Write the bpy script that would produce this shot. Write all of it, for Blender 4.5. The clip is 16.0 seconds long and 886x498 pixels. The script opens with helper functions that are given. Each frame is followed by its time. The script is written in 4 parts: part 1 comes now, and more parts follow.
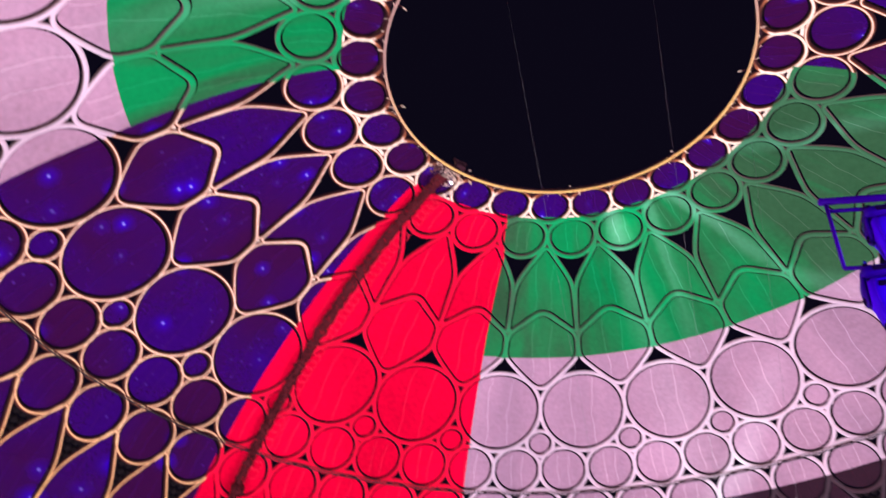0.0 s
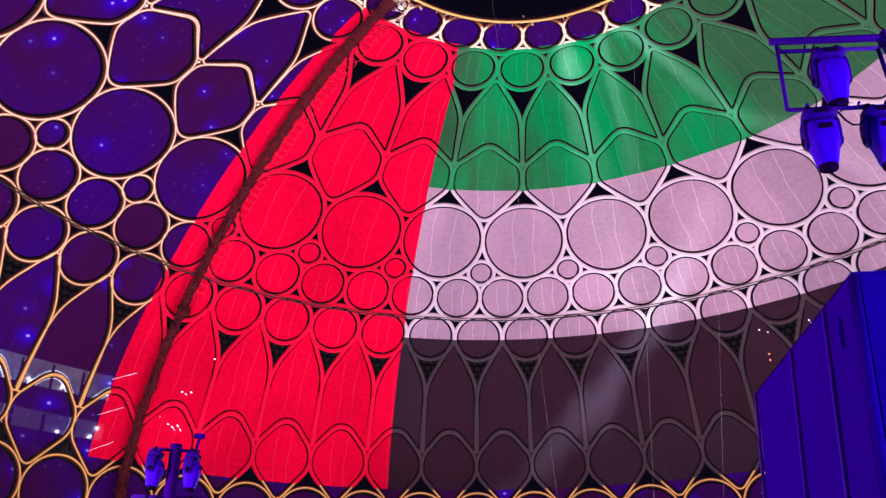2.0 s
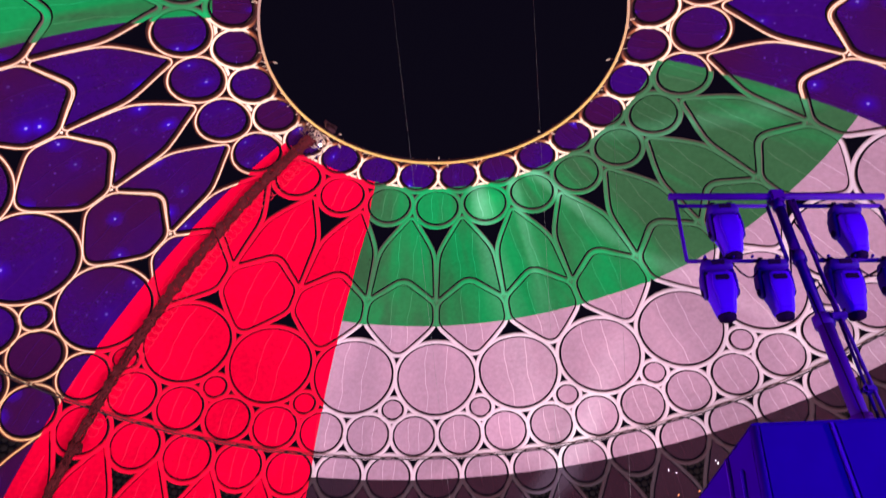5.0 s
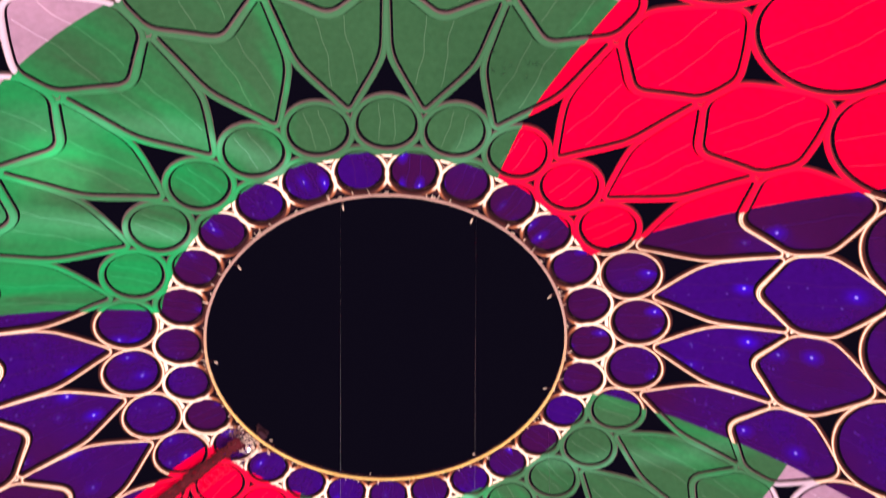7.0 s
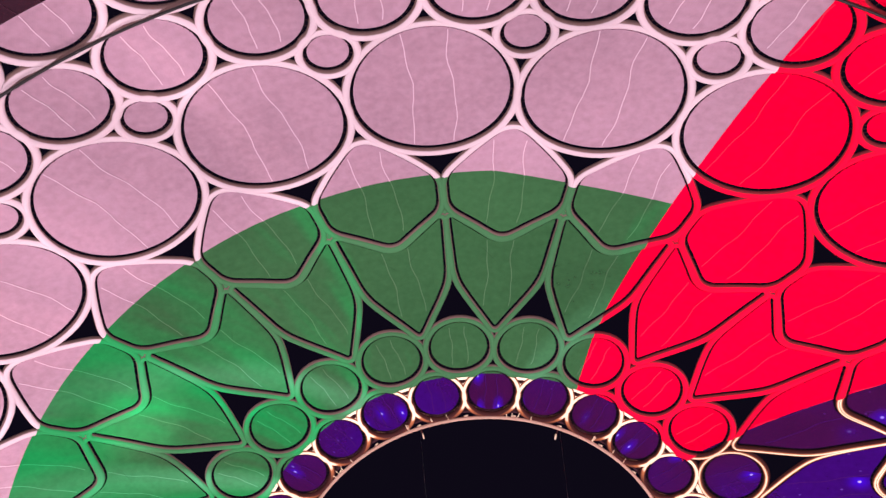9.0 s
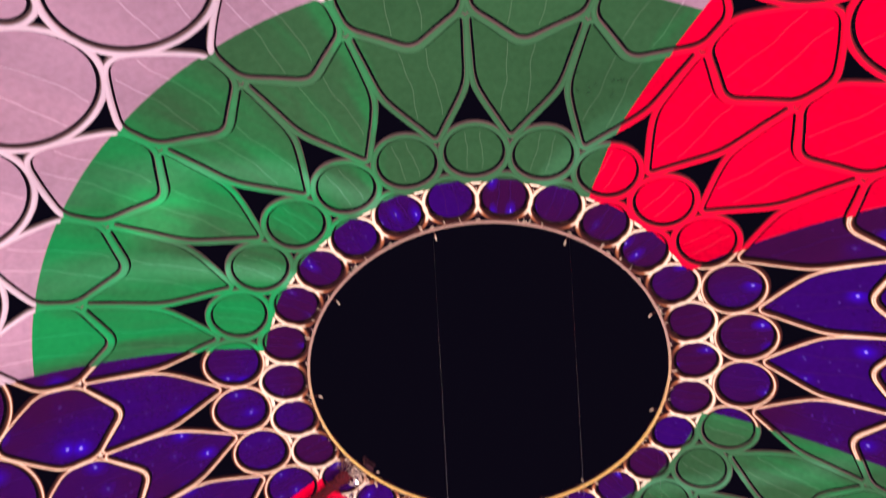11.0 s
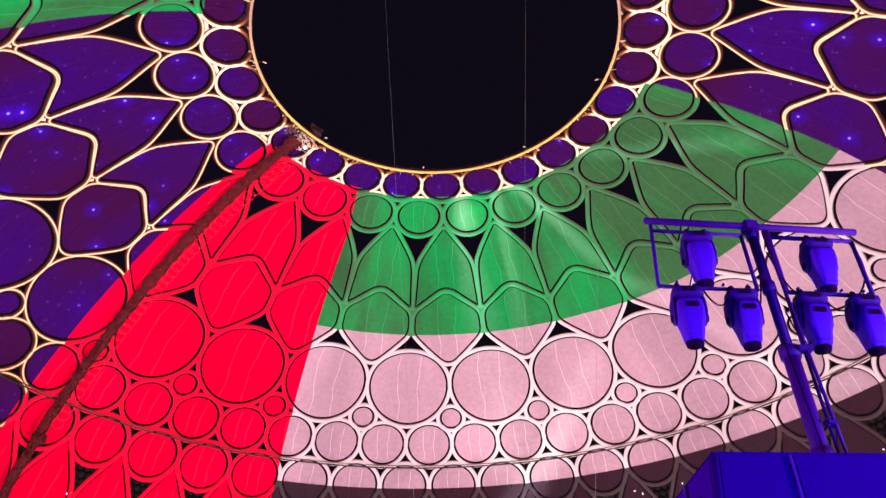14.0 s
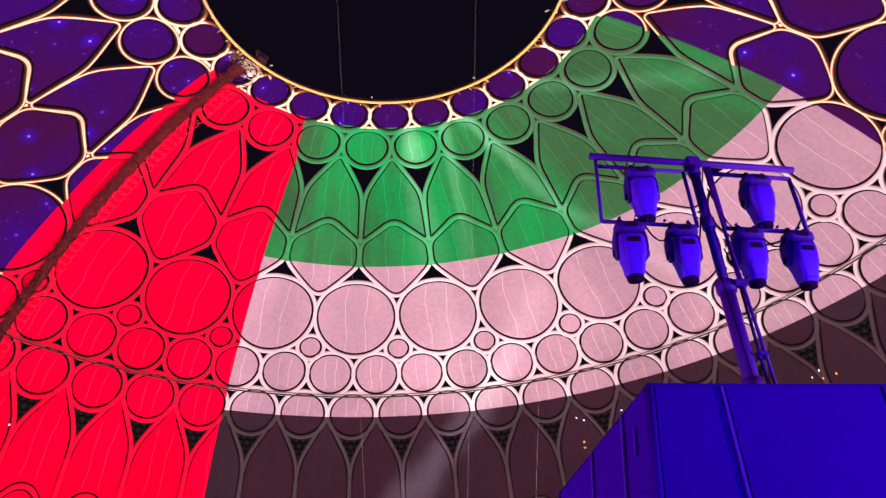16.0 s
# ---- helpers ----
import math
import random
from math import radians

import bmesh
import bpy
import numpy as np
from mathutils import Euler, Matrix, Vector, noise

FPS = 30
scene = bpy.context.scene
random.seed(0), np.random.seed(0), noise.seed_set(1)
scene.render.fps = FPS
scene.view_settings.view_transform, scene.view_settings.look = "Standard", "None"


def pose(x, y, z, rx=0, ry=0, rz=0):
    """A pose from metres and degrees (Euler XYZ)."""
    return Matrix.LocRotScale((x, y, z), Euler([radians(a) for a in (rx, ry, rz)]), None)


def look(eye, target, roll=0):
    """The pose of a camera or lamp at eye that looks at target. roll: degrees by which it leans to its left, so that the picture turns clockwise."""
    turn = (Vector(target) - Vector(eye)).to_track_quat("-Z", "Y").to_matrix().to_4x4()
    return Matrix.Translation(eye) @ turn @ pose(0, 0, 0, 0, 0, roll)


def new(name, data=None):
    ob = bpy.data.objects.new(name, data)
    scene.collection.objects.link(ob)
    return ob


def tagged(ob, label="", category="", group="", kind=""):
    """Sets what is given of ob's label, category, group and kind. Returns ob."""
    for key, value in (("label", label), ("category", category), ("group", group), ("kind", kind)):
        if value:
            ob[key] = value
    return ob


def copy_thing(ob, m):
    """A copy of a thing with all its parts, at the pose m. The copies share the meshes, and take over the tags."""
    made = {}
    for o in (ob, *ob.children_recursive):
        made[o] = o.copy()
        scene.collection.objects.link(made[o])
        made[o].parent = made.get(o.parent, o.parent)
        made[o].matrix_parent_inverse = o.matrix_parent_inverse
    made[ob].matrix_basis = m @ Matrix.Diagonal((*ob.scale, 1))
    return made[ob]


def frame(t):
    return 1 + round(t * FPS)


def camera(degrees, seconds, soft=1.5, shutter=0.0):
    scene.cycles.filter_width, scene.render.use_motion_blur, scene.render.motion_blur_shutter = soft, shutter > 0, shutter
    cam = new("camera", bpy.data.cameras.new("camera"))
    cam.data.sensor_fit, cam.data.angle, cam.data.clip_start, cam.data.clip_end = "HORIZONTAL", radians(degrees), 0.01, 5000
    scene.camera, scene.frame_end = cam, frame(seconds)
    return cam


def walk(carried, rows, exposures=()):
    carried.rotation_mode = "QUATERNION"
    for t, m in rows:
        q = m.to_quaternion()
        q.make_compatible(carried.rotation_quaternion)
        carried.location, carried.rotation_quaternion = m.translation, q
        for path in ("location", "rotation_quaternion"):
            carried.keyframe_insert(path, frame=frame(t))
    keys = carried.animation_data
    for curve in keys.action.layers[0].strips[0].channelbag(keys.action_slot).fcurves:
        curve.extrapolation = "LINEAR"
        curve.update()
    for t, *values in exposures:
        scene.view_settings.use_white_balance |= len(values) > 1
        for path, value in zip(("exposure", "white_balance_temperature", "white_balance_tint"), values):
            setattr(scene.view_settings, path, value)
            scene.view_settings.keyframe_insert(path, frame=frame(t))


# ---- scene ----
cam = camera(55.27, 16.0, soft=1.3, shutter=0.55)

# ---- camera path: seconds, offset x, y, z in metres, yaw to the right, pitch up, roll ----
EYE = 1.6
PATH = [
    (0.0, -0.157, 0.026, -0.137, -13.20, 39.83, -0.60), (0.5, -0.157, 0.027, -0.135, -9.96, 35.81, -0.73),
    (1.0, -0.158, 0.031, -0.143, -9.42, 32.55, -1.30), (1.5, -0.158, 0.033, -0.148, -9.42, 30.03, -1.14),
    (2.0, -0.158, 0.034, -0.149, -9.06, 28.38, -1.30), (2.5, -0.157, 0.032, -0.143, -7.17, 27.98, -1.91),
    (3.0, -0.155, 0.028, -0.126, -4.87, 29.34, -2.65), (3.2, -0.153, 0.025, -0.115, -3.91, 30.05, -3.03),
    (4.25, -0.135, 0.018, -0.075, -2.10, 33.50, -4.05), (5.3, -0.112, 0.012, -0.046, -1.05, 39.32, -4.10),
    (5.5, -0.107, 0.011, -0.042, -0.41, 40.97, -4.05), (6.0, -0.080, 0.007, -0.034, 1.20, 45.92, -4.33),
    (6.5, -0.060, 0.004, -0.026, 4.66, 52.77, -6.10), (7.0, -0.055, 0.004, -0.022, 7.06, 57.96, -5.70),
    (7.5, -0.055, 0.004, -0.020, 5.01, 64.05, -4.30), (8.0, -0.055, 0.005, -0.018, 3.67, 69.51, -4.73),
    (8.2, -0.055, 0.005, -0.018, 2.93, 70.83, -5.00), (9.25, -0.056, 0.006, -0.017, -3.60, 73.30, -2.20),
    (10.3, -0.058, 0.007, -0.016, -7.05, 67.31, 1.60), (10.5, -0.058, 0.007, -0.016, -6.72, 65.42, 1.78),
    (11.0, -0.055, 0.007, -0.016, -5.12, 59.99, 1.40), (11.5, -0.050, 0.006, -0.017, -3.24, 54.15, 0.54),
    (12.0, -0.044, 0.005, -0.019, -1.82, 49.54, 0.59), (12.5, -0.034, 0.003, -0.021, -0.73, 45.75, -0.09),
    (13.0, -0.035, 0.003, -0.024, -0.29, 42.31, -1.15), (13.5, -0.037, 0.003, -0.029, -0.03, 39.65, -1.66),
    (14.0, -0.042, 0.003, -0.029, 0.07, 37.76, -1.96), (14.5, -0.047, 0.003, -0.024, 0.16, 36.11, -1.93),
    (15.0, -0.046, 0.003, -0.024, 0.85, 34.36, -1.48), (15.5, -0.035, 0.001, -0.013, 2.62, 33.15, -2.53),
    (16.0, -0.005, 0.000, 0.000, 4.06, 32.97, -3.84)]
walk(cam, [(t, pose(x, y, EYE + z, 90 + pitch, 0, -yaw) @ pose(0, 0, 0, 0, 0, roll)) for t, x, y, z, yaw, pitch, roll in PATH],
     exposures=[(0.0, -0.22, 5550, 20), (2.5, -0.30, 5450, 19), (5.5, -0.12, 6000, 17), (6.5, 0.06, 6150, 19), (7.5, 0.12, 6250, 18), (8.2, 0.12, 6200, 17), (10.3, -0.33, 6200, 16),
                (11.0, -0.24, 6200, 17), (11.5, -0.02, 6300, 17), (12.0, 0.16, 6350, 17), (12.5, 0.28, 6550, 13), (13.0, 0.28, 6600, 11), (13.5, 0.17, 6600, 10), (16.0, 0.04, 6600, 10)])

# ---- dome: a surface of revolution about a vertical axis 50 m ahead of the viewer ----
AXIS_Y, CENTRE_Z, SECTORS = 50.0, 12.5 + EYE, 27
PHASE = 0.1237
RHO = (-0.38034551, 1.21799649, -1.35831317, 0.86295240, 0.87710226)


def rho(th):
    v = 0.0
    for c in RHO:
        v = v * th + c
    return 50.0 * v


def rho_slope(th):
    return (rho(th + 1e-4) - rho(th - 1e-4)) / 2e-4


def surf(phi, th, off=0.0):
    """A point of the dome, about its axis; off: metres outside the shell."""
    q = rho(th) + off
    return Vector((q * math.sin(th) * math.sin(phi), q * math.sin(th) * math.cos(phi), CENTRE_Z + q * math.cos(th)))


def dome_point(a, th, off=0.0):
    """The same in the world, with a counted in sectors."""
    return surf(PHASE + a * math.tau / SECTORS, th, off) + Vector((0, AXIS_Y, 0))


# ---- night sky and the place's lamps ----
world = bpy.data.worlds.new("night")
scene.world = world
world.use_nodes = True
world.node_tree.nodes["Background"].inputs["Color"].default_value = (0.35, 0.25, 0.6, 1)
world.node_tree.nodes["Background"].inputs["Strength"].default_value = 0.012


def area_lamp(name, eye, target, power, size, colour):
    d = bpy.data.lights.new(name, "AREA")
    d.shape, d.size, d.energy, d.color = "DISK", size, power, colour
    ob = new(name, d)
    ob.matrix_world = look(eye, target)
    return ob


def spot_lamp(name, eye, target, power, angle, blend, colour, radius=0.15):
    d = bpy.data.lights.new(name, "SPOT")
    d.energy, d.color, d.spot_size, d.spot_blend, d.shadow_soft_size = power, colour, radians(angle), blend, radius
    ob = new(name, d)
    ob.matrix_world = look(eye, target)
    return ob


# ring of white projector lamps at the dome's foot; materials hold their picture
for k in range(8):
    w = math.tau * (k + 0.5) / 8
    area_lamp("projector_lamp", (50 * math.sin(w), AXIS_Y + 50 * math.cos(w), 3.2), (0, AXIS_Y, 34), 19000, 3.0, (1.0, 0.97, 0.95))
# added unseen spots that brighten the green stripe; blue wash on the lamp towers
spot_lamp("green_boost_spot", (6, 62, 3.0), dome_point(0.05, 0.45), 105000, 4.5, 1.0, (0.95, 1.0, 0.97))
spot_lamp("green_boost_spot", (-8, 40, 3.0), dome_point(-10.3, 0.62), 160000, 8, 1.0, (0.85, 1.0, 0.95))
spot_lamp("blue_wash_lamp", (1.4, 2.2, 0.4), (3.6, 8.4, 6.2), 120, 55, 0.4, (0.10, 0.0, 1.0), 0.25)
spot_lamp("blue_wash_lamp", (1.0, 2.6, 0.4), (3.9, 8.7, 7.9), 520, 27, 0.6, (0.16, 0.0, 1.0), 0.25)
spot_lamp("blue_wash_lamp", (8.4, -0.6, 0.4), (4.3, 8.4, 5.4), 12500, 46, 0.4, (0.10, 0.0, 1.0), 0.25)
spot_lamp("blue_wash_lamp", (-7.4, 12.4, 0.4), (-8.75, 16.87, 5.8), 150, 44, 0.4, (0.13, 0.0, 1.0), 0.2)


# ---- materials ----
def node_mat(name):
    m = bpy.data.materials.new(name)
    m.use_nodes = True
    return m, m.node_tree.nodes, m.node_tree.links, m.node_tree.nodes["Principled BSDF"]


def simple(name, colour, rough=0.6, metal=0.0, vary=0.25, scale=6.0, bump=0.0, gloss=0.15):
    m, N, L, b = node_mat(name)
    co = N.new("ShaderNodeNewGeometry")
    n1 = N.new("ShaderNodeTexNoise")
    n1.inputs["Scale"].default_value, n1.inputs["Detail"].default_value = scale, 6
    L.new(co.outputs["Position"], n1.inputs["Vector"])
    mix = N.new("ShaderNodeMix")
    mix.data_type = "RGBA"
    mix.inputs["A"].default_value = (*[c * (1 - vary) for c in colour], 1)
    mix.inputs["B"].default_value = (*[min(1, c * (1 + vary)) for c in colour], 1)
    L.new(n1.outputs["Fac"], mix.inputs["Factor"])
    L.new(mix.outputs["Result"], b.inputs["Base Color"])
    b.inputs["Roughness"].default_value, b.inputs["Metallic"].default_value = rough, metal
    b.inputs["Specular IOR Level"].default_value = gloss
    if bump:
        bn = N.new("ShaderNodeBump")
        bn.inputs["Strength"].default_value, bn.inputs["Distance"].default_value = bump, 0.02
        L.new(n1.outputs["Fac"], bn.inputs["Height"])
        L.new(bn.outputs["Normal"], b.inputs["Normal"])
    return m


def glow(name, colour, strength):
    m, N, L, b = node_mat(name)
    b.inputs["Base Color"].default_value = (*colour, 1)
    b.inputs["Emission Color"].default_value = (*colour, 1)
    b.inputs["Emission Strength"].default_value = strength
    return m


def projection(name, red, green, white, dark, rest, see=0.0, seam=1.0, stars=False, weave=0.0, rest_edge=()):
    """The projectors' light picture, painted as base colour: two flags on a starry ground, by sector and height."""
    m, N, L, b = node_mat(name)

    def math_node(op, a, c=None, clamp=False):
        n = N.new("ShaderNodeMath")
        n.operation, n.use_clamp = op, clamp
        for i, v in enumerate((a, c)):
            if v is None:
                continue
            if isinstance(v, (int, float)):
                n.inputs[i].default_value = v
            else:
                L.new(v, n.inputs[i])
        return n.outputs[0]

    def mix(f, a, c):
        n = N.new("ShaderNodeMix")
        n.data_type = "RGBA"
        L.new(f, n.inputs["Factor"])
        for key, v in (("A", a), ("B", c)):
            if isinstance(v, tuple):
                n.inputs[key].default_value = (*v, 1)
            else:
                L.new(v, n.inputs[key])
        return n.outputs["Result"]

    geo = N.new("ShaderNodeNewGeometry")
    sep = N.new("ShaderNodeSeparateXYZ")
    L.new(geo.outputs["Position"], sep.inputs[0])
    x, y, z = sep.outputs["X"], math_node("SUBTRACT", sep.outputs["Y"], AXIS_Y), math_node("SUBTRACT", sep.outputs["Z"], CENTRE_Z)
    a = math_node("MULTIPLY", math_node("SUBTRACT", math_node("ARCTAN2", x, y), PHASE), SECTORS / math.tau)
    r = math_node("SQRT", math_node("ADD", math_node("MULTIPLY", x, x), math_node("MULTIPLY", y, y)))
    th = math_node("ARCTAN2", r, z)
    early = math_node("MULTIPLY", math_node("GREATER_THAN", a, 7.0), 0.06)
    q = math_node("FLOORED_MODULO", math_node("ADD", math_node("ADD", a, early), 4.81), 13.5)
    is_red = math_node("LESS_THAN", q, math_node("ADD", early, math_node("SUBTRACT", 2.52, math_node("MULTIPLY", math_node("SUBTRACT", 0.50, th, True), 1.6))))
    in_flag = math_node("MULTIPLY", math_node("LESS_THAN", q, math_node("ADD", 9.90, math_node("MULTIPLY", math_node("MINIMUM", th, 0.735), 0.30))),
                        math_node("MULTIPLY", math_node("GREATER_THAN", th, 0.395), math_node("LESS_THAN", th, 1.381)))
    at2 = N.new("ShaderNodeCombineXYZ")
    L.new(math_node("MULTIPLY", a, 1.15), at2.inputs[0])
    L.new(math_node("MULTIPLY", th, 2.2), at2.inputs[1])
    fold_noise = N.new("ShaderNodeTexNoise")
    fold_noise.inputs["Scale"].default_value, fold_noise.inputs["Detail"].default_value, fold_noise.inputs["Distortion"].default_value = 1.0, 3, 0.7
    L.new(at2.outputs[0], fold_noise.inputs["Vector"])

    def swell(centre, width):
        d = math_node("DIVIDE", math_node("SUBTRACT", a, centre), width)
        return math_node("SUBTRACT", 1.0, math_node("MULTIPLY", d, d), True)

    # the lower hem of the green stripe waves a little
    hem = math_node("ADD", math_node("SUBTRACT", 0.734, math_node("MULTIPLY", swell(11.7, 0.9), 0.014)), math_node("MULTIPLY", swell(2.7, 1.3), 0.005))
    # brighter and duller stretches of the thrown light, put into the colour
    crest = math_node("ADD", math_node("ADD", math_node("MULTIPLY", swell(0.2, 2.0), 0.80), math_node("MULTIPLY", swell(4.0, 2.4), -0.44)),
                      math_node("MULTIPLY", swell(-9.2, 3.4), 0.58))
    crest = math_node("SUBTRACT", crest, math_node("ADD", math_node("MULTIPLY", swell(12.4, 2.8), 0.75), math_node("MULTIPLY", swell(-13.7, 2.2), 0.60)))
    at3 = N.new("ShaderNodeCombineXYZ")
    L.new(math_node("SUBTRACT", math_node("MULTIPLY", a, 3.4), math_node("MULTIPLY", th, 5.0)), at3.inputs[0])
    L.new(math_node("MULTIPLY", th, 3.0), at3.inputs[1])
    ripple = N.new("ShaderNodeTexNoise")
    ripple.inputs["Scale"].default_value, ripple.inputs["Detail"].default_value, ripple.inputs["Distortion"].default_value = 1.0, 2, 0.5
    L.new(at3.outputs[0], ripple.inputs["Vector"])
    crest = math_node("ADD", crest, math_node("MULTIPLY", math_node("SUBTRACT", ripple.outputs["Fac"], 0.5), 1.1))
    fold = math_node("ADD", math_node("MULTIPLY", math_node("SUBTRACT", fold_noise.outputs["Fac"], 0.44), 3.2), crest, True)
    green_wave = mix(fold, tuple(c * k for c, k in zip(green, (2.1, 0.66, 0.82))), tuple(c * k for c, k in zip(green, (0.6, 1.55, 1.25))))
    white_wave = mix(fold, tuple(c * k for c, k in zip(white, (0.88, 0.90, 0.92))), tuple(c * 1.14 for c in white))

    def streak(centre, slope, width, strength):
        """A streak of light painted into the colour like a silky fold; slope: sectors it drifts with each unit of th
        below 0.45.
        """
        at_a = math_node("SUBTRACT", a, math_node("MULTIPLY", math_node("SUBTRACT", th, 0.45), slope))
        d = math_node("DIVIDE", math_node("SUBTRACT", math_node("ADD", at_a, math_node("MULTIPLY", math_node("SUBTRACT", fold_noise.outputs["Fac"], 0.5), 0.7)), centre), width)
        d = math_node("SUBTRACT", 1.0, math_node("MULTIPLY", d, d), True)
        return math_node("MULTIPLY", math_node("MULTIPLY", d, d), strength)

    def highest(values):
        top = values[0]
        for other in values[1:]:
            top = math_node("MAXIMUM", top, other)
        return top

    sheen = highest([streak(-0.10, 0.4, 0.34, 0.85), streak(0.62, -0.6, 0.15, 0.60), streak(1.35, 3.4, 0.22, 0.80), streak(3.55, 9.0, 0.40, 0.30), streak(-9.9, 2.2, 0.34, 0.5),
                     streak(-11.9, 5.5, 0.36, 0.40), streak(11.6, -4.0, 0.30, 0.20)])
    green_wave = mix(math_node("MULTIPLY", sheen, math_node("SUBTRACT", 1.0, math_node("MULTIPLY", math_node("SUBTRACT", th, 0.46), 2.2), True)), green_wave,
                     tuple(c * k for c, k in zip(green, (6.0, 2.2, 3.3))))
    # a crossing streak of light, painted into the white and the dark stripe
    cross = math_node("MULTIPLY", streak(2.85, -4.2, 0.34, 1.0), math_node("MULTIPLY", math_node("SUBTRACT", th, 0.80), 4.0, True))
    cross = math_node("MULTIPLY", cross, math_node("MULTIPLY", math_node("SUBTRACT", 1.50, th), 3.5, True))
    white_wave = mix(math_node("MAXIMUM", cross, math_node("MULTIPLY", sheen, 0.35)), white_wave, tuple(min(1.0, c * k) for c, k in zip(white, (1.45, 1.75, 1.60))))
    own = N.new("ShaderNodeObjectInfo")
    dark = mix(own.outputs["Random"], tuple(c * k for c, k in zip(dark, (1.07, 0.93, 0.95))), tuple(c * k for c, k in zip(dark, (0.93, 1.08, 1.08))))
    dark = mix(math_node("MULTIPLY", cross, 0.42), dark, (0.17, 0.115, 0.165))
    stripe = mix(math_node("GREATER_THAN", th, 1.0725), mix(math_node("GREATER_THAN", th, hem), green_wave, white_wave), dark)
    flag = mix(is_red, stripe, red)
    ground = rest
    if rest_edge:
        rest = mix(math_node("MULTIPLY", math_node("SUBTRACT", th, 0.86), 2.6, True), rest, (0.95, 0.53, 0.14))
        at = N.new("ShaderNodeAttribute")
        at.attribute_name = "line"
        # gold light line, painted brightest where the tube faces inward
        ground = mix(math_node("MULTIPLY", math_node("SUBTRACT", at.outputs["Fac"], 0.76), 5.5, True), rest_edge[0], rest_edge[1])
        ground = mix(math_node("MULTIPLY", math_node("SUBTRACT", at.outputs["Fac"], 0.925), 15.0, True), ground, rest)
        # shade on tube flanks is painted brown; the picture colours the inner face alone
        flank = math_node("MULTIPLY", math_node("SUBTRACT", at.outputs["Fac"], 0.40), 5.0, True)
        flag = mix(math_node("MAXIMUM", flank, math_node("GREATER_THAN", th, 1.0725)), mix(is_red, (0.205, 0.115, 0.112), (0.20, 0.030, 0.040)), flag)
    n2 = N.new("ShaderNodeTexNoise")
    n2.inputs["Scale"].default_value, n2.inputs["Detail"].default_value = 0.09, 3
    L.new(geo.outputs["Position"], n2.inputs["Vector"])
    if stars:
        own_tone = N.new("ShaderNodeObjectInfo")
        tone = math_node("ADD", math_node("SUBTRACT", n2.outputs["Fac"], 0.47), math_node("MULTIPLY", math_node("SUBTRACT", own_tone.outputs["Random"], 0.5), 0.28))
        big = mix(math_node("MULTIPLY", math_node("ADD", tone, 0.10), 3.4, True), rest, (0.030, 0.0020, 0.105))
        flat = N.new("ShaderNodeCombineXYZ")
        L.new(math_node("MULTIPLY", a, 9.3), flat.inputs[0])
        L.new(math_node("MULTIPLY", th, 58.0), flat.inputs[1])
        v = N.new("ShaderNodeTexVoronoi")
        v.voronoi_dimensions = "2D"
        v.inputs["Scale"].default_value = 0.27
        L.new(flat.outputs[0], v.inputs["Vector"])
        halo = math_node("MULTIPLY", math_node("SUBTRACT", 0.40, v.outputs["Distance"]), 2.4, True)
        sc0 = N.new("ShaderNodeSeparateColor")
        L.new(v.outputs["Color"], sc0.inputs[0])
        few = math_node("MULTIPLY", math_node("SUBTRACT", sc0.outputs[0], 0.52), 2.2, True)
        halo = math_node("MULTIPLY", math_node("MULTIPLY", halo, halo), few)
        big = mix(halo, big, (0.045, 0.003, 0.60))
        core = math_node("MULTIPLY", math_node("SUBTRACT", 0.048, v.outputs["Distance"]), 36.0, True)
        core = math_node("MULTIPLY", core, few)
        big = mix(core, big, (0.45, 0.32, 0.95))
        v2 = N.new("ShaderNodeTexVoronoi")
        v2.voronoi_dimensions = "2D"
        v2.inputs["Scale"].default_value = 0.95
        L.new(flat.outputs[0], v2.inputs["Vector"])
        sc2 = N.new("ShaderNodeSeparateColor")
        L.new(v2.outputs["Color"], sc2.inputs[0])
        dust = math_node("MULTIPLY", math_node("SUBTRACT", 0.13, v2.outputs["Distance"]), 8.0, True)
        dust = math_node("MULTIPLY", dust, math_node("MULTIPLY", math_node("SUBTRACT", sc2.outputs[0], 0.80), 4.0, True))
        dust = math_node("MULTIPLY", dust, math_node("MULTIPLY", math_node("SUBTRACT", n2.outputs["Fac"], 0.43), 6.0, True))
        ground = mix(dust, big, (0.20, 0.08, 0.5))
    col = mix(in_flag, ground, flag)
    # uneven light of the throw, put into the colour, and the weave of the cloth
    soft = math_node("ADD", 0.72, math_node("MULTIPLY", n2.outputs["Fac"], 0.56))
    if weave:
        wv = N.new("ShaderNodeTexWave")
        wv.bands_direction = "Z"
        wv.inputs["Scale"].default_value, wv.inputs["Distortion"].default_value = 0.55, 1.5
        L.new(geo.outputs["Position"], wv.inputs["Vector"])
        n3 = N.new("ShaderNodeTexNoise")
        n3.inputs["Scale"].default_value, n3.inputs["Detail"].default_value = 2.2, 9
        L.new(geo.outputs["Position"], n3.inputs["Vector"])
        soft = math_node("ADD", soft, math_node("MULTIPLY", math_node("SUBTRACT", wv.outputs["Fac"], 0.5), weave * 0.05))
        soft = math_node("ADD", soft, math_node("MULTIPLY", math_node("SUBTRACT", n3.outputs["Fac"], 0.5), weave))
        own_co = N.new("ShaderNodeTexCoord")
        own_xyz = N.new("ShaderNodeSeparateXYZ")
        L.new(own_co.outputs["Object"], own_xyz.inputs[0])
        knots = math_node("MULTIPLY", math_node("SINE", math_node("MULTIPLY", own_xyz.outputs["X"], 66.0)), math_node("SINE", math_node("MULTIPLY", th, 3500.0)))
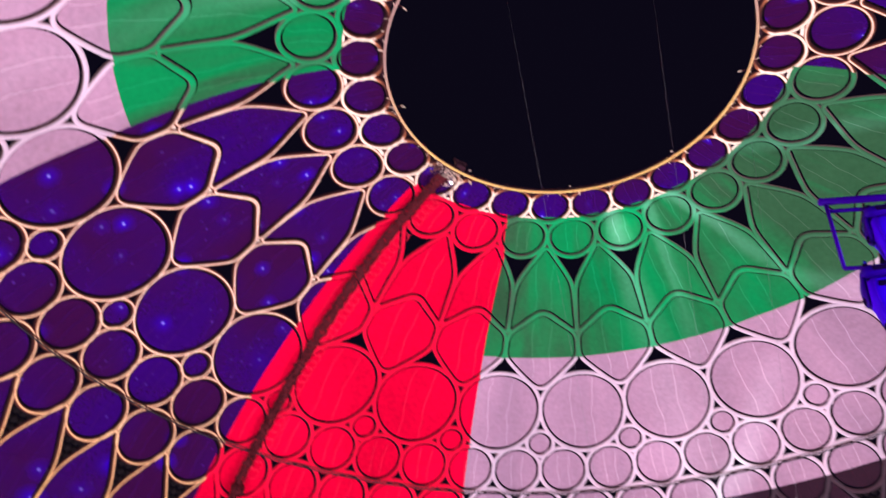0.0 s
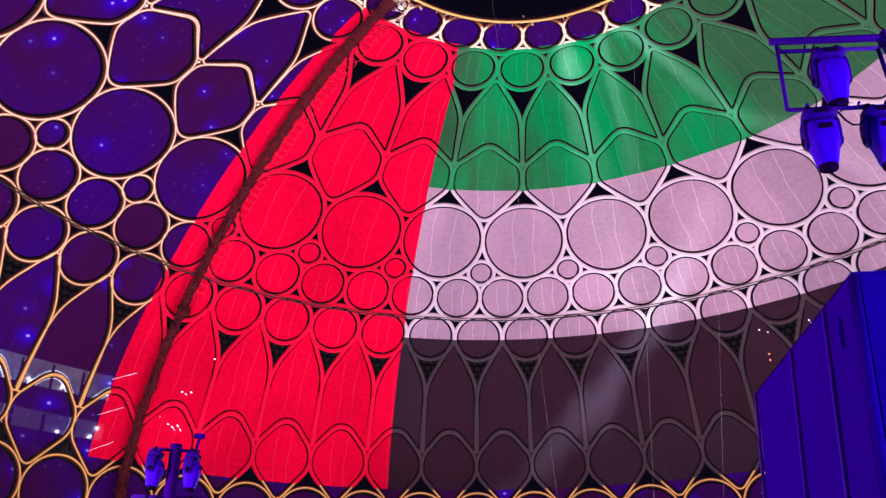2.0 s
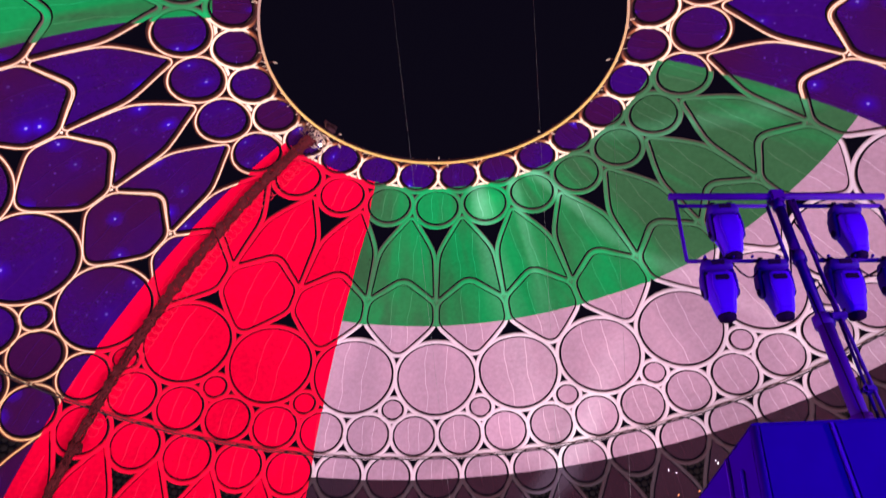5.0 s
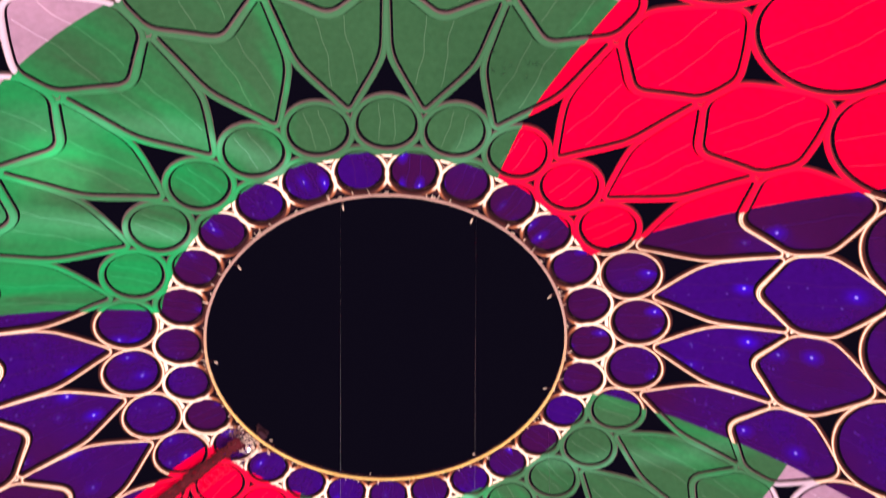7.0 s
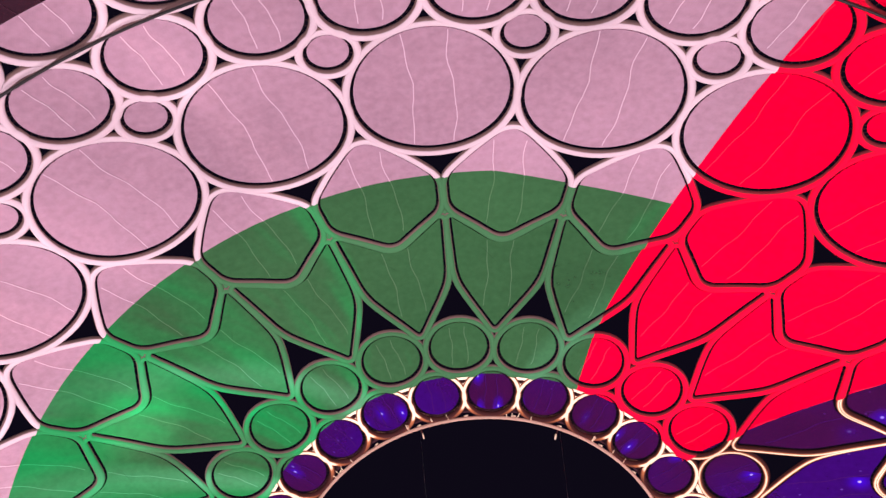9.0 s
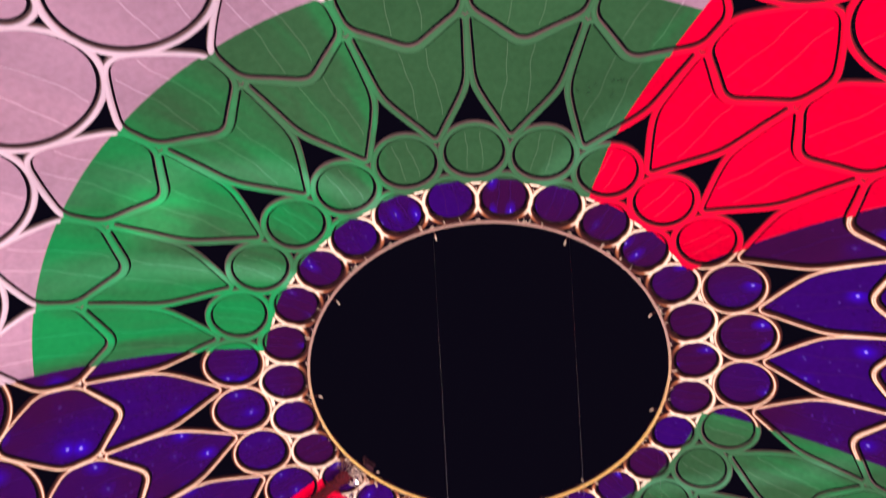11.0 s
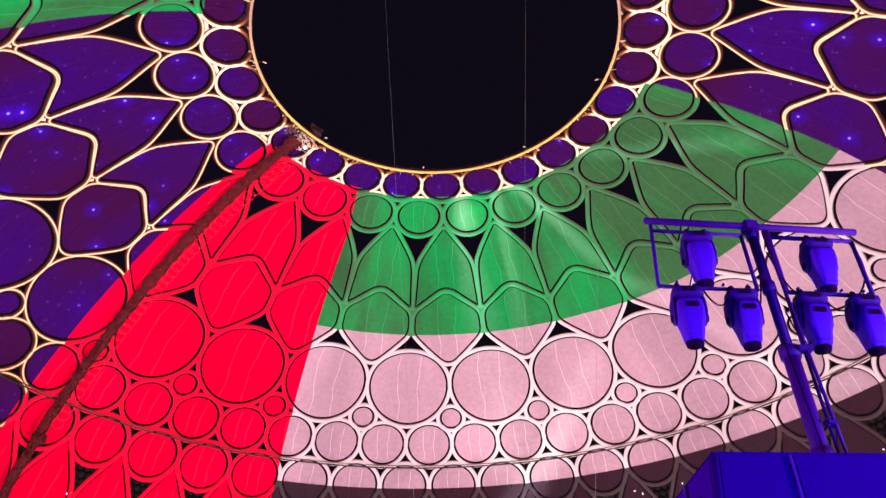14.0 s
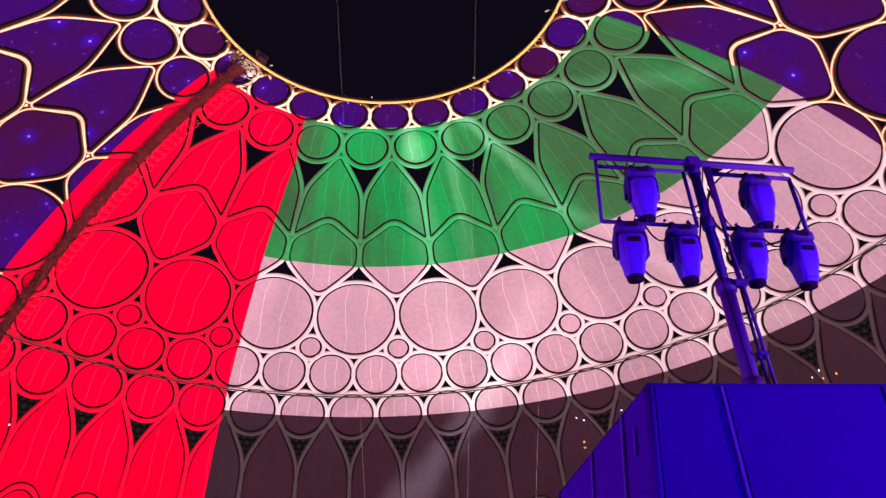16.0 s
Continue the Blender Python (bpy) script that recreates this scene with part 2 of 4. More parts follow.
        soft = math_node("ADD", soft, math_node("MULTIPLY", math_node("MULTIPLY", knots, n2.outputs["Fac"]), weave * 0.16))
    info = N.new("ShaderNodeObjectInfo")
    soft = math_node("ADD", soft, math_node("MULTIPLY", math_node("SUBTRACT", info.outputs["Random"], 0.5), 0.17 if weave else 0.07))
    soft = math_node("MULTIPLY", soft, seam)
    sc = N.new("ShaderNodeVectorMath")
    sc.operation = "SCALE"
    L.new(col, sc.inputs[0])
    L.new(soft, sc.inputs["Scale"])
    L.new(sc.outputs[0], b.inputs["Base Color"])
    b.inputs["Roughness"].default_value = 0.9
    b.inputs["Specular IOR Level"].default_value = 0.0
    if see:
        tr = N.new("ShaderNodeBsdfTransparent")
        ms = N.new("ShaderNodeMixShader")
        ms.inputs[0].default_value = see
        L.new(b.outputs[0], ms.inputs[1])
        L.new(tr.outputs[0], ms.inputs[2])
        L.new(ms.outputs[0], N["Material Output"].inputs["Surface"])
    return m


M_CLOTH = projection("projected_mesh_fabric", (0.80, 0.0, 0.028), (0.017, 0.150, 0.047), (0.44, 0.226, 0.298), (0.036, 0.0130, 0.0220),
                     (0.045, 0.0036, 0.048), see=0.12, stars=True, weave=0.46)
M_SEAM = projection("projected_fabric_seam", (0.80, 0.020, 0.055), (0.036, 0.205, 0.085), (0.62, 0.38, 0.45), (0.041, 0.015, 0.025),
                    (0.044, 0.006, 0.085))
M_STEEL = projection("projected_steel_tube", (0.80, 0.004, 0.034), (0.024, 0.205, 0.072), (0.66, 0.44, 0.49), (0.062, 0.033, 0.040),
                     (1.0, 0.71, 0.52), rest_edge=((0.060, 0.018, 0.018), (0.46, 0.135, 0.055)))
M_CORD = simple("lacing_cord", (0.028, 0.011, 0.014), 0.8, 0.0, 0.3, 4.0, gloss=0.05)
M_CLIP = simple("pale_steel", (0.75, 0.50, 0.36), 0.5)
M_BROWN = simple("brown_painted_steel", (0.15, 0.055, 0.042), 0.6, 0.0, 0.4, 1.5)
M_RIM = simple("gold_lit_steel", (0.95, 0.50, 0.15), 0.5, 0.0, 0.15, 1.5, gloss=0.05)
# rim colour carries the gold light on its far half and fades to brown
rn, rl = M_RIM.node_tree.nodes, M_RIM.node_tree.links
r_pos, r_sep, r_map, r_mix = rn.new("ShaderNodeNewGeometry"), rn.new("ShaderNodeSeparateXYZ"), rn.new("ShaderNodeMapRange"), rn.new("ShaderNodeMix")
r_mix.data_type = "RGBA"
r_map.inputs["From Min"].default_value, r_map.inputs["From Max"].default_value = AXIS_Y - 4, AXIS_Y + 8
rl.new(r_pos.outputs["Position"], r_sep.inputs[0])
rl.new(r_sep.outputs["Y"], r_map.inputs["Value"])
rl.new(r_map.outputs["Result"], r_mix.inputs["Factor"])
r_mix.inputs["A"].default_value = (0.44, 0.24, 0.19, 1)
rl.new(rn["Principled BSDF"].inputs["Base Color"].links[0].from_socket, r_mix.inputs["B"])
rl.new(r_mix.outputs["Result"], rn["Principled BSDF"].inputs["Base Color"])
# dimness around the rim is put into this darker steel colour
M_SHADE = simple("shaded_steel", (0.060, 0.020, 0.028), 0.7, 0.0, 0.5, 1.5, gloss=0.05)
M_DARK = simple("dark_steel", (0.030, 0.022, 0.024), 0.5, 0.3)
M_NODE = simple("dark_rubber", (0.011, 0.0070, 0.0080), 0.85, gloss=0.04)
M_CHUTE = simple("dark_brown_netting", (0.075, 0.010, 0.013), 0.9, 0.0, 0.75, 1.6, 0.4, gloss=0.0)
cn, cl = M_CHUTE.node_tree.nodes, M_CHUTE.node_tree.links
c_noise, c_ramp, c_clear, c_mix = cn.new("ShaderNodeTexNoise"), cn.new("ShaderNodeMapRange"), cn.new("ShaderNodeBsdfTransparent"), cn.new("ShaderNodeMixShader")
c_noise.inputs["Scale"].default_value, c_noise.inputs["Detail"].default_value = 2.6, 6
c_pos = cn.new("ShaderNodeNewGeometry")
cl.new(c_pos.outputs["Position"], c_noise.inputs["Vector"])
c_ramp.inputs["From Min"].default_value, c_ramp.inputs["From Max"].default_value, c_ramp.inputs["To Max"].default_value = 0.52, 0.72, 0.55
cl.new(c_noise.outputs["Fac"], c_ramp.inputs["Value"])
cl.new(c_ramp.outputs["Result"], c_mix.inputs[0])
cl.new(cn["Principled BSDF"].outputs[0], c_mix.inputs[1])
cl.new(c_clear.outputs[0], c_mix.inputs[2])
cl.new(c_mix.outputs[0], cn["Material Output"].inputs["Surface"])
# the wash light's blue is put into these base colours, redder on the mast
M_PAINT = simple("blue_lit_tower_paint", (0.011, 0.0001, 0.095), 0.7, 0.0, 0.10, 5.0, 0.05, gloss=0.0)
# brighter copy of the paint, for the highlights along the ribs
M_RIB = simple("lit_rib_paint", (0.028, 0.0004, 0.165), 0.6, 0.0, 0.12, 7.0, gloss=0.02)
M_MAST = simple("blue_lit_mast_paint", (0.019, 0.0002, 0.088), 0.6, 0.0, 0.22, 3.0, 0.05, gloss=0.02)
M_FIXTURE = simple("blue_lit_plastic", (0.026, 0.0001, 0.25), 0.6, 0.0, 0.08, 12.0, gloss=0.02)
M_BASE = simple("blue_lit_dark_plastic", (0.013, 0.0002, 0.085), 0.6, 0.0, 0.2, 12.0, gloss=0.02)
M_BLACK = simple("black_rubber", (0.005, 0.001, 0.012), 0.8, gloss=0.0)
M_WIRE = simple("steel_wire", (0.20, 0.18, 0.18), 0.6, 0.0)
M_WALL = simple("plaza_wall_render", (0.10, 0.085, 0.09), 0.8, 0.0, 0.2, 0.6, 0.2)
M_GROUND = simple("dark_stone_paving", (0.055, 0.050, 0.052), 0.7, 0.0, 0.35, 0.8, 0.2)
M_WINDOW = glow("lit_window", (0.8, 0.75, 0.9), 1.5)
wn, wl = M_WINDOW.node_tree.nodes, M_WINDOW.node_tree.links
w_geo, w_noise, w_map = wn.new("ShaderNodeNewGeometry"), wn.new("ShaderNodeTexNoise"), wn.new("ShaderNodeMapRange")
w_noise.inputs["Scale"].default_value = 0.16
w_map.inputs["From Min"].default_value, w_map.inputs["From Max"].default_value, w_map.inputs["To Min"].default_value, w_map.inputs["To Max"].default_value = 0.35, 0.75, 0.40, 1.7
wl.new(w_geo.outputs["Position"], w_noise.inputs["Vector"])
wl.new(w_noise.outputs["Fac"], w_map.inputs["Value"])
wl.new(w_map.outputs["Result"], wn["Principled BSDF"].inputs["Emission Strength"])
M_WINDOW_DIM = glow("dim_window", (0.55, 0.48, 0.70), 0.36)
M_LED = glow("white_led", (1.0, 0.93, 0.92), 6.0)
M_OFFICE = glow("office_lamp", (1.0, 0.95, 0.95), 14.0)
M_TUBE = glow("thin_light_tube", (1.0, 0.72, 0.78), 1.1)
M_AMBER = glow("amber_glow", (1.0, 0.33, 0.10), 1.6)


# ---- mesh helpers ----
def mesh_of(name, verts, faces, mats, slots=None, smooth=True):
    me = bpy.data.meshes.new(name)
    me.from_pydata([tuple(v) for v in verts], [], faces)
    for mt in mats:
        me.materials.append(mt)
    if slots:
        me.polygons.foreach_set("material_index", slots)
    me.polygons.foreach_set("use_smooth", [smooth] * len(me.polygons))
    me.update()
    return me


def part(name, me, parent, label="", m=None):
    ob = new(name, me)
    ob.parent = parent
    if m is not None:
        ob.matrix_basis = m
    if label:
        ob["label"] = label
    return ob


def empty(name, label, category, kind="", group="", m=None):
    ob = new(name)
    ob.empty_display_size = 0.2
    if m is not None:
        ob.matrix_basis = m
    return tagged(ob, label, category, group, kind)


def bm_mesh(name, bm, mat, smooth=False):
    me = bpy.data.meshes.new(name)
    bm.to_mesh(me)
    bm.free()
    me.materials.append(mat)
    me.polygons.foreach_set("use_smooth", [smooth] * len(me.polygons))
    return me


def box_bm(lo, hi, bevel=0.0):
    bm = bmesh.new()
    bmesh.ops.create_cube(bm, size=1.0)
    for v in bm.verts:
        v.co = Vector([(lo[i] + hi[i]) / 2 + v.co[i] * (hi[i] - lo[i]) for i in range(3)])
    if bevel:
        bmesh.ops.bevel(bm, geom=bm.edges[:], offset=bevel, segments=2, affect="EDGES")
    return bm


def pipe(points, radius, sides=8, closed=False, caps=True):
    """Verts and faces of a tube along points; radius: one number, or one a point."""
    pts = [Vector(p) for p in points]
    n = len(pts)
    verts, faces = [], []
    up = None
    for i, p in enumerate(pts):
        a, b = (pts[i - 1], pts[(i + 1) % n]) if closed else (pts[max(i - 1, 0)], pts[min(i + 1, n - 1)])
        t = (b - a).normalized()
        if up is None:
            up = t.orthogonal().normalized()
        up = (up - t * up.dot(t)).normalized()
        side = t.cross(up)
        rad = radius[i] if isinstance(radius, (list, tuple)) else radius
        for k in range(sides):
            w = math.tau * k / sides
            verts.append(p + up * (rad * math.cos(w)) + side * (rad * math.sin(w)))
    for i in range(n if closed else n - 1):
        j = (i + 1) % n
        for k in range(sides):
            l = (k + 1) % sides
            faces.append((i * sides + k, i * sides + l, j * sides + l, j * sides + k))
    if not closed and caps:
        faces.append(tuple(range(sides))[::-1])
        faces.append(tuple((n - 1) * sides + k for k in range(sides)))
    return verts, faces


def joined(pieces):
    verts, faces = [], []
    for v, f in pieces:
        o = len(verts)
        verts += v
        faces += [tuple(i + o for i in q) for q in f]
    return verts, faces


def loft(sections, n=16, power=5.0, caps=True):
    """A body through rounded-rectangle sections (z, half width, half depth, x shift, y shift)."""
    v, f = [], []
    for z, hx, hy, cx, cy in sections:
        for k in range(n):
            w = math.tau * (k + 0.5) / n
            c, s = math.cos(w), math.sin(w)
            v.append(Vector((cx + hx * math.copysign(abs(c) ** (2 / power), c), cy + hy * math.copysign(abs(s) ** (2 / power), s), z)))
    for i in range(len(sections) - 1):
        f += [(i * n + k, i * n + (k + 1) % n, (i + 1) * n + (k + 1) % n, (i + 1) * n + k) for k in range(n)]
    if caps:
        f += [tuple(range(n))[::-1], tuple((len(sections) - 1) * n + k for k in range(n))]
    return v, f


# ---- cells of the dome: outlines in metres about (sector 0, th0), x along the sector, y down the meridian ----
def rounded(corners, radii, steps=6):
    """A closed outline with its corners rounded."""
    out, n = [], len(corners)
    for i in range(n):
        p, c, q = Vector(corners[i - 1]), Vector(corners[i]), Vector(corners[(i + 1) % n])
        rad = radii[i]
        a = c + (p - c).normalized() * min(rad, (p - c).length * 0.48)
        b = c + (q - c).normalized() * min(rad, (q - c).length * 0.48)
        for s in range(steps + 1):
            t = s / steps
            out.append(a * (1 - t) ** 2 + c * (2 * t * (1 - t)) + b * t ** 2)
    res = []
    for i, p in enumerate(out):
        q = out[(i + 1) % len(out)]
        d = (q - p).length
        if d < 1e-3:
            continue
        k = max(1, int(d / 1.2))
        res += [p.lerp(q, s / k) for s in range(k)]
    return res


def grown(outline, d):
    """The outline moved outwards by d metres."""
    n = len(outline)
    area = sum(outline[i - 1].x * outline[i].y - outline[i].x * outline[i - 1].y for i in range(n))
    sgn = 1 if area > 0 else -1
    res = []
    for i in range(n):
        t = (outline[(i + 1) % n] - outline[i - 1]).normalized()
        res.append(outline[i] + Vector((t.y, -t.x)) * (d * sgn))
    return res


def on_dome(p, th0, off):
    m = math.hypot(rho(th0), rho_slope(th0))
    th = th0 + p[1] / m
    return surf(p[0] / (rho(th) * math.sin(th)), th, off)


def from_sector(th0, pairs):
    """Corner list of (sectors, th) to metres about th0."""
    m = math.hypot(rho(th0), rho_slope(th0))
    return [(a * math.tau / SECTORS * rho(th) * math.sin(th), (th - th0) * m) for a, th in pairs]


def circle_outline(radius, n=40):
    return [Vector((radius * math.cos(math.tau * k / n), radius * math.sin(math.tau * k / n))) for k in range(n)]


TUBE_GAP, TUBE_R = 0.39, 0.265


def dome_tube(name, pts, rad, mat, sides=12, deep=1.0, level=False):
    """A closed tube lying in the dome's surface; "line" tells how far a point faces the dome's inside, for painted
    light.
    """
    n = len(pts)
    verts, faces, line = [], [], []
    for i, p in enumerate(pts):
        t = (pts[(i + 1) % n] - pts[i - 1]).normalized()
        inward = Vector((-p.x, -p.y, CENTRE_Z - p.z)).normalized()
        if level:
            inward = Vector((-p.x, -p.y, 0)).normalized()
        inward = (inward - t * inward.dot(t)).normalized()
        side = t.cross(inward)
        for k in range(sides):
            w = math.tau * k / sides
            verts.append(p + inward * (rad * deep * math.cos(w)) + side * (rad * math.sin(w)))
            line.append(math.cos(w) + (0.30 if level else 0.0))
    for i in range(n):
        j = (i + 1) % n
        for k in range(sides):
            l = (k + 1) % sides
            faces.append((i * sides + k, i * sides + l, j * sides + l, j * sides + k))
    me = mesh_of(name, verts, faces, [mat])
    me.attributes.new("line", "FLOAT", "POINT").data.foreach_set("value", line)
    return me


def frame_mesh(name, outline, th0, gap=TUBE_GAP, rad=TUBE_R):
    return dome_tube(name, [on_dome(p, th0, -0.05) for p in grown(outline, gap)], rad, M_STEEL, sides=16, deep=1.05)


def panel_mesh(name, outline, th0, seams=True):
    """A stretched cloth panel with a hem, and two wavy seams."""
    edge = grown(outline, -0.085)
    n = len(edge)
    c = sum(edge, Vector((0, 0))) / n
    verts, faces, slots = [], [], []
    rings = (1.0, 0.72, 0.38)
    for k, s in enumerate(rings):
        verts += [on_dome(c + (p - c) * s, th0, 0.02 + 0.03 * (1 - s * s)) for p in edge]
    verts.append(on_dome(c, th0, 0.05))
    for k in range(2):
        faces += [(k * n + i, k * n + (i + 1) % n, (k + 1) * n + (i + 1) % n, (k + 1) * n + i) for i in range(n)]
    faces += [(2 * n + i, 2 * n + (i + 1) % n, 3 * n) for i in range(n)]
    o = len(verts)
    verts += [on_dome(p, th0, 0.02) for p in edge] + [on_dome(p, th0, 0.12) for p in edge]
    faces += [(o + i, o + n + i, o + n + (i + 1) % n, o + (i + 1) % n) for i in range(n)]
    slots = [0] * len(faces)
    if seams:
        lo, hi = min(p.y for p in edge), max(p.y for p in edge)
        spans = []
        for k in range(15):
            yy = lo + (hi - lo) * ((0.08 + 0.70 * k / 14) if "petal" in name else (0.03 + 0.94 * k / 14))
            xs = [p.lerp(q, (yy - p.y) / (q.y - p.y)).x for p, q in zip(edge, edge[1:] + edge[:1]) if (p.y - yy) * (q.y - yy) < 0]
            if len(xs) > 1:
                spans.append((yy, (min(xs) + max(xs)) / 2, (max(xs) - min(xs)) / 2, k / 14))
        widest = max(h for _, _, h, _ in spans)
        for side in (-1, 1):
            line = [(c0 + side * widest * (0.27 + 0.035 * math.sin(7 * u + side) + 0.014 * math.sin(17 * u + 2 * side)), yy) for yy, c0, h, u in spans if h > widest * 0.34]
            o = len(verts)
            for x, yy in line:
                verts += [on_dome((x - 0.031, yy), th0, 0.008), on_dome((x + 0.031, yy), th0, 0.008)]
            k = len(line) - 1
            faces += [(o + 2 * i, o + 2 * i + 1, o + 2 * i + 3, o + 2 * i + 2) for i in range(k)]
            slots += [1] * k
    return mesh_of(name, verts, faces, [M_CLOTH, M_SEAM], slots)


def lacing_mesh(outline, th0):
    """The short cords that tie a panel's hem to its tube."""
    edge, tube = grown(outline, -0.085), grown(outline, TUBE_GAP - TUBE_R + 0.03)
    n, verts, faces = len(edge), [], []
    for i in range(n):
        a0, a1, b0, b1 = edge[i], edge[(i + 1) % n], tube[i], tube[(i + 1) % n]
        length = (a1 - a0).length
        if length < 0.16:
            continue
        count = max(1, round(length / 0.62))
        w = 0.013 / length
        for k in range(count):
            u = (k + 0.5) / count
            o = len(verts)
            verts += [on_dome(p, th0, h) for h in (0.0, 0.05) for p in (a0.lerp(a1, u - w), a0.lerp(a1, u + w), b0.lerp(b1, u + w), b0.lerp(b1, u - w))]
            faces += [(o, o + 1, o + 2, o + 3), (o + 4, o + 7, o + 6, o + 5), (o, o + 3, o + 7, o + 4), (o + 1, o + 5, o + 6, o + 2)]
    return mesh_of("lacing", verts, faces, [M_CORD], smooth=False)


def turn(a):
    """The pose that turns a cell built at sector 0 to sector a."""
    return Matrix.Rotation(-(PHASE + a * math.tau / SECTORS), 4, "Z")


# ---- ground and the low wall that the dome stands on ----
def disc(name, radius, z, mat, label, cat, n=96):
    v = [(0, 0, z)] + [(radius * math.sin(math.tau * k / n), radius * math.cos(math.tau * k / n), z) for k in range(n)]
    f = [(0, 1 + (k + 1) % n, 1 + k) for k in range(n)]
    ob = new(name, mesh_of(name, v, f, [mat], smooth=False))
    ob.location = (0, AXIS_Y, 0)
    return tagged(ob, label, cat, kind="structure")


disc("ground", 3000, 0.0, M_GROUND, "dark stone paving of the plaza by night", "ground")


def base_wall():
    n, prof = 108, []
    r0 = (rho(1.56) + 0.6) * math.sin(1.56)
    z0 = CENTRE_Z + rho(1.56) * math.cos(1.56) + 0.6
    prof = [(r0, 0.0), (r0, z0), (r0 + 1.2, z0), (r0 + 1.2, 0.0)]
    v = [(r * math.sin(math.tau * k / n), r * math.cos(math.tau * k / n), z) for k in range(n) for r, z in prof]
    f = [(k * 4 + i, k * 4 + i + 1, ((k + 1) % n) * 4 + i + 1, ((k + 1) % n) * 4 + i) for k in range(n) for i in range(3)]
    ob = new("wall_round", mesh_of("wall_round", v, f, [M_WALL], smooth=False))
    ob.location = (0, AXIS_Y, 0)
    tagged(ob, "plain rendered ring wall under the domed trellis", "wall", kind="structure")


base_wall()

# ---- the trellis dome ----
dome = empty("dome", "domed steel trellis with mesh fabric panels and a projected flag", "dome", "structure", m=Matrix.Translation((0, AXIS_Y, 0)))


def add_cells(kind, th0, outline, first, count, seams=True, rim=False):
    step = SECTORS / count
    gap, rad = (TUBE_GAP, TUBE_R) if kind == "circle" else (0.33, 0.255)
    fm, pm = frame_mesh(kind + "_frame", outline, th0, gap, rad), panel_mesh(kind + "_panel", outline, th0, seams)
    lm = lacing_mesh(outline, th0)
    if rim:     # painted gold light is widened here, and dimmed next to the opening
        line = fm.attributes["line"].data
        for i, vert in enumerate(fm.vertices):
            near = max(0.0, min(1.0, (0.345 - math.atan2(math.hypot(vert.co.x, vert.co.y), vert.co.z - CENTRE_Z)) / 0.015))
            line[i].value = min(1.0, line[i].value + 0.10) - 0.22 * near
    for k in range(count):
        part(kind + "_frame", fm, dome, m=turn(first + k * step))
        panel = part(kind + "_panel", pm, dome, m=turn(first + k * step))
        tagged(part("lacing", lm, panel), kind="stuff")


TH_PETAL, TH_HEX, TH_PETAL2, TH_HEX2 = 0.585, 0.715, 1.20, 1.34
petal = rounded(from_sector(TH_PETAL, [(0, 0.476), (0.30, 0.531), (0.435, 0.566), (0.462, 0.668), (0, 0.613), (-0.462, 0.668), (-0.435, 0.566), (-0.30, 0.531)]),
                [0.35, 0.8, 1.4, 0.25, 1.7, 0.25, 1.4, 0.8])
hexagon = rounded(from_sector(TH_HEX, [(0, 0.632), (0.452, 0.683), (0.455, 0.731), (0.27, 0.7625), (0.055, 0.7965), (-0.055, 0.7965), (-0.27, 0.7625), (-0.455, 0.731), (-0.452, 0.683)]),
                  [0.9, 0.9, 0.8, 1.4, 0.9, 0.9, 1.4, 0.8, 0.9])
petal2 = rounded(from_sector(TH_PETAL2, [(0, 1.084), (0.20, 1.160), (0.228, 1.195), (0.235, 1.304), (0.07, 1.260), (-0.07, 1.260), (-0.235, 1.304), (-0.228, 1.195), (-0.20, 1.160)]),
                 [0.4, 1.5, 1.5, 0.3, 1.2, 1.2, 0.3, 1.5, 1.5])
hexagon2 = rounded(from_sector(TH_HEX2, [(0, 1.258), (0.222, 1.316), (0.232, 1.350), (0, 1.409), (-0.232, 1.350), (-0.222, 1.316)]),
                   [3.2, 1.0, 1.2, 0.6, 1.2, 1.0])
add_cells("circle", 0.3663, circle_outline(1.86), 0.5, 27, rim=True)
add_cells("circle", 0.4470, circle_outline(2.29), 0.0, 27)
add_cells("petal", TH_PETAL, petal, 0.5, 27)
add_cells("hexagon", TH_HEX, hexagon, 0.5, 27)
add_cells("circle", 0.8554, circle_outline(4.79, 56), 0.0, 27)
add_cells("circle", 0.9235, circle_outline(1.27, 28), 0.5, 27, False)
add_cells("circle", 0.9805, circle_outline(2.58), 0.25, 54)
add_cells("circle", 1.0680, circle_outline(2.70), 0.0, 54)
add_cells("petal", TH_PETAL2, petal2, 0.25, 54)
add_cells("hexagon", TH_HEX2, hexagon2, 0.25, 54)
add_cells("circle", 1.4440, circle_outline(3.32), 0.0, 54)
add_cells("hexagon", 1.525, rounded([(0, -2.2), (2.9, 0.2), (2.9, 2.2), (-2.9, 2.2), (-2.9, 0.2)], [1.2, 0.8, 0.5, 0.5, 0.8]), 0.25, 54, False)


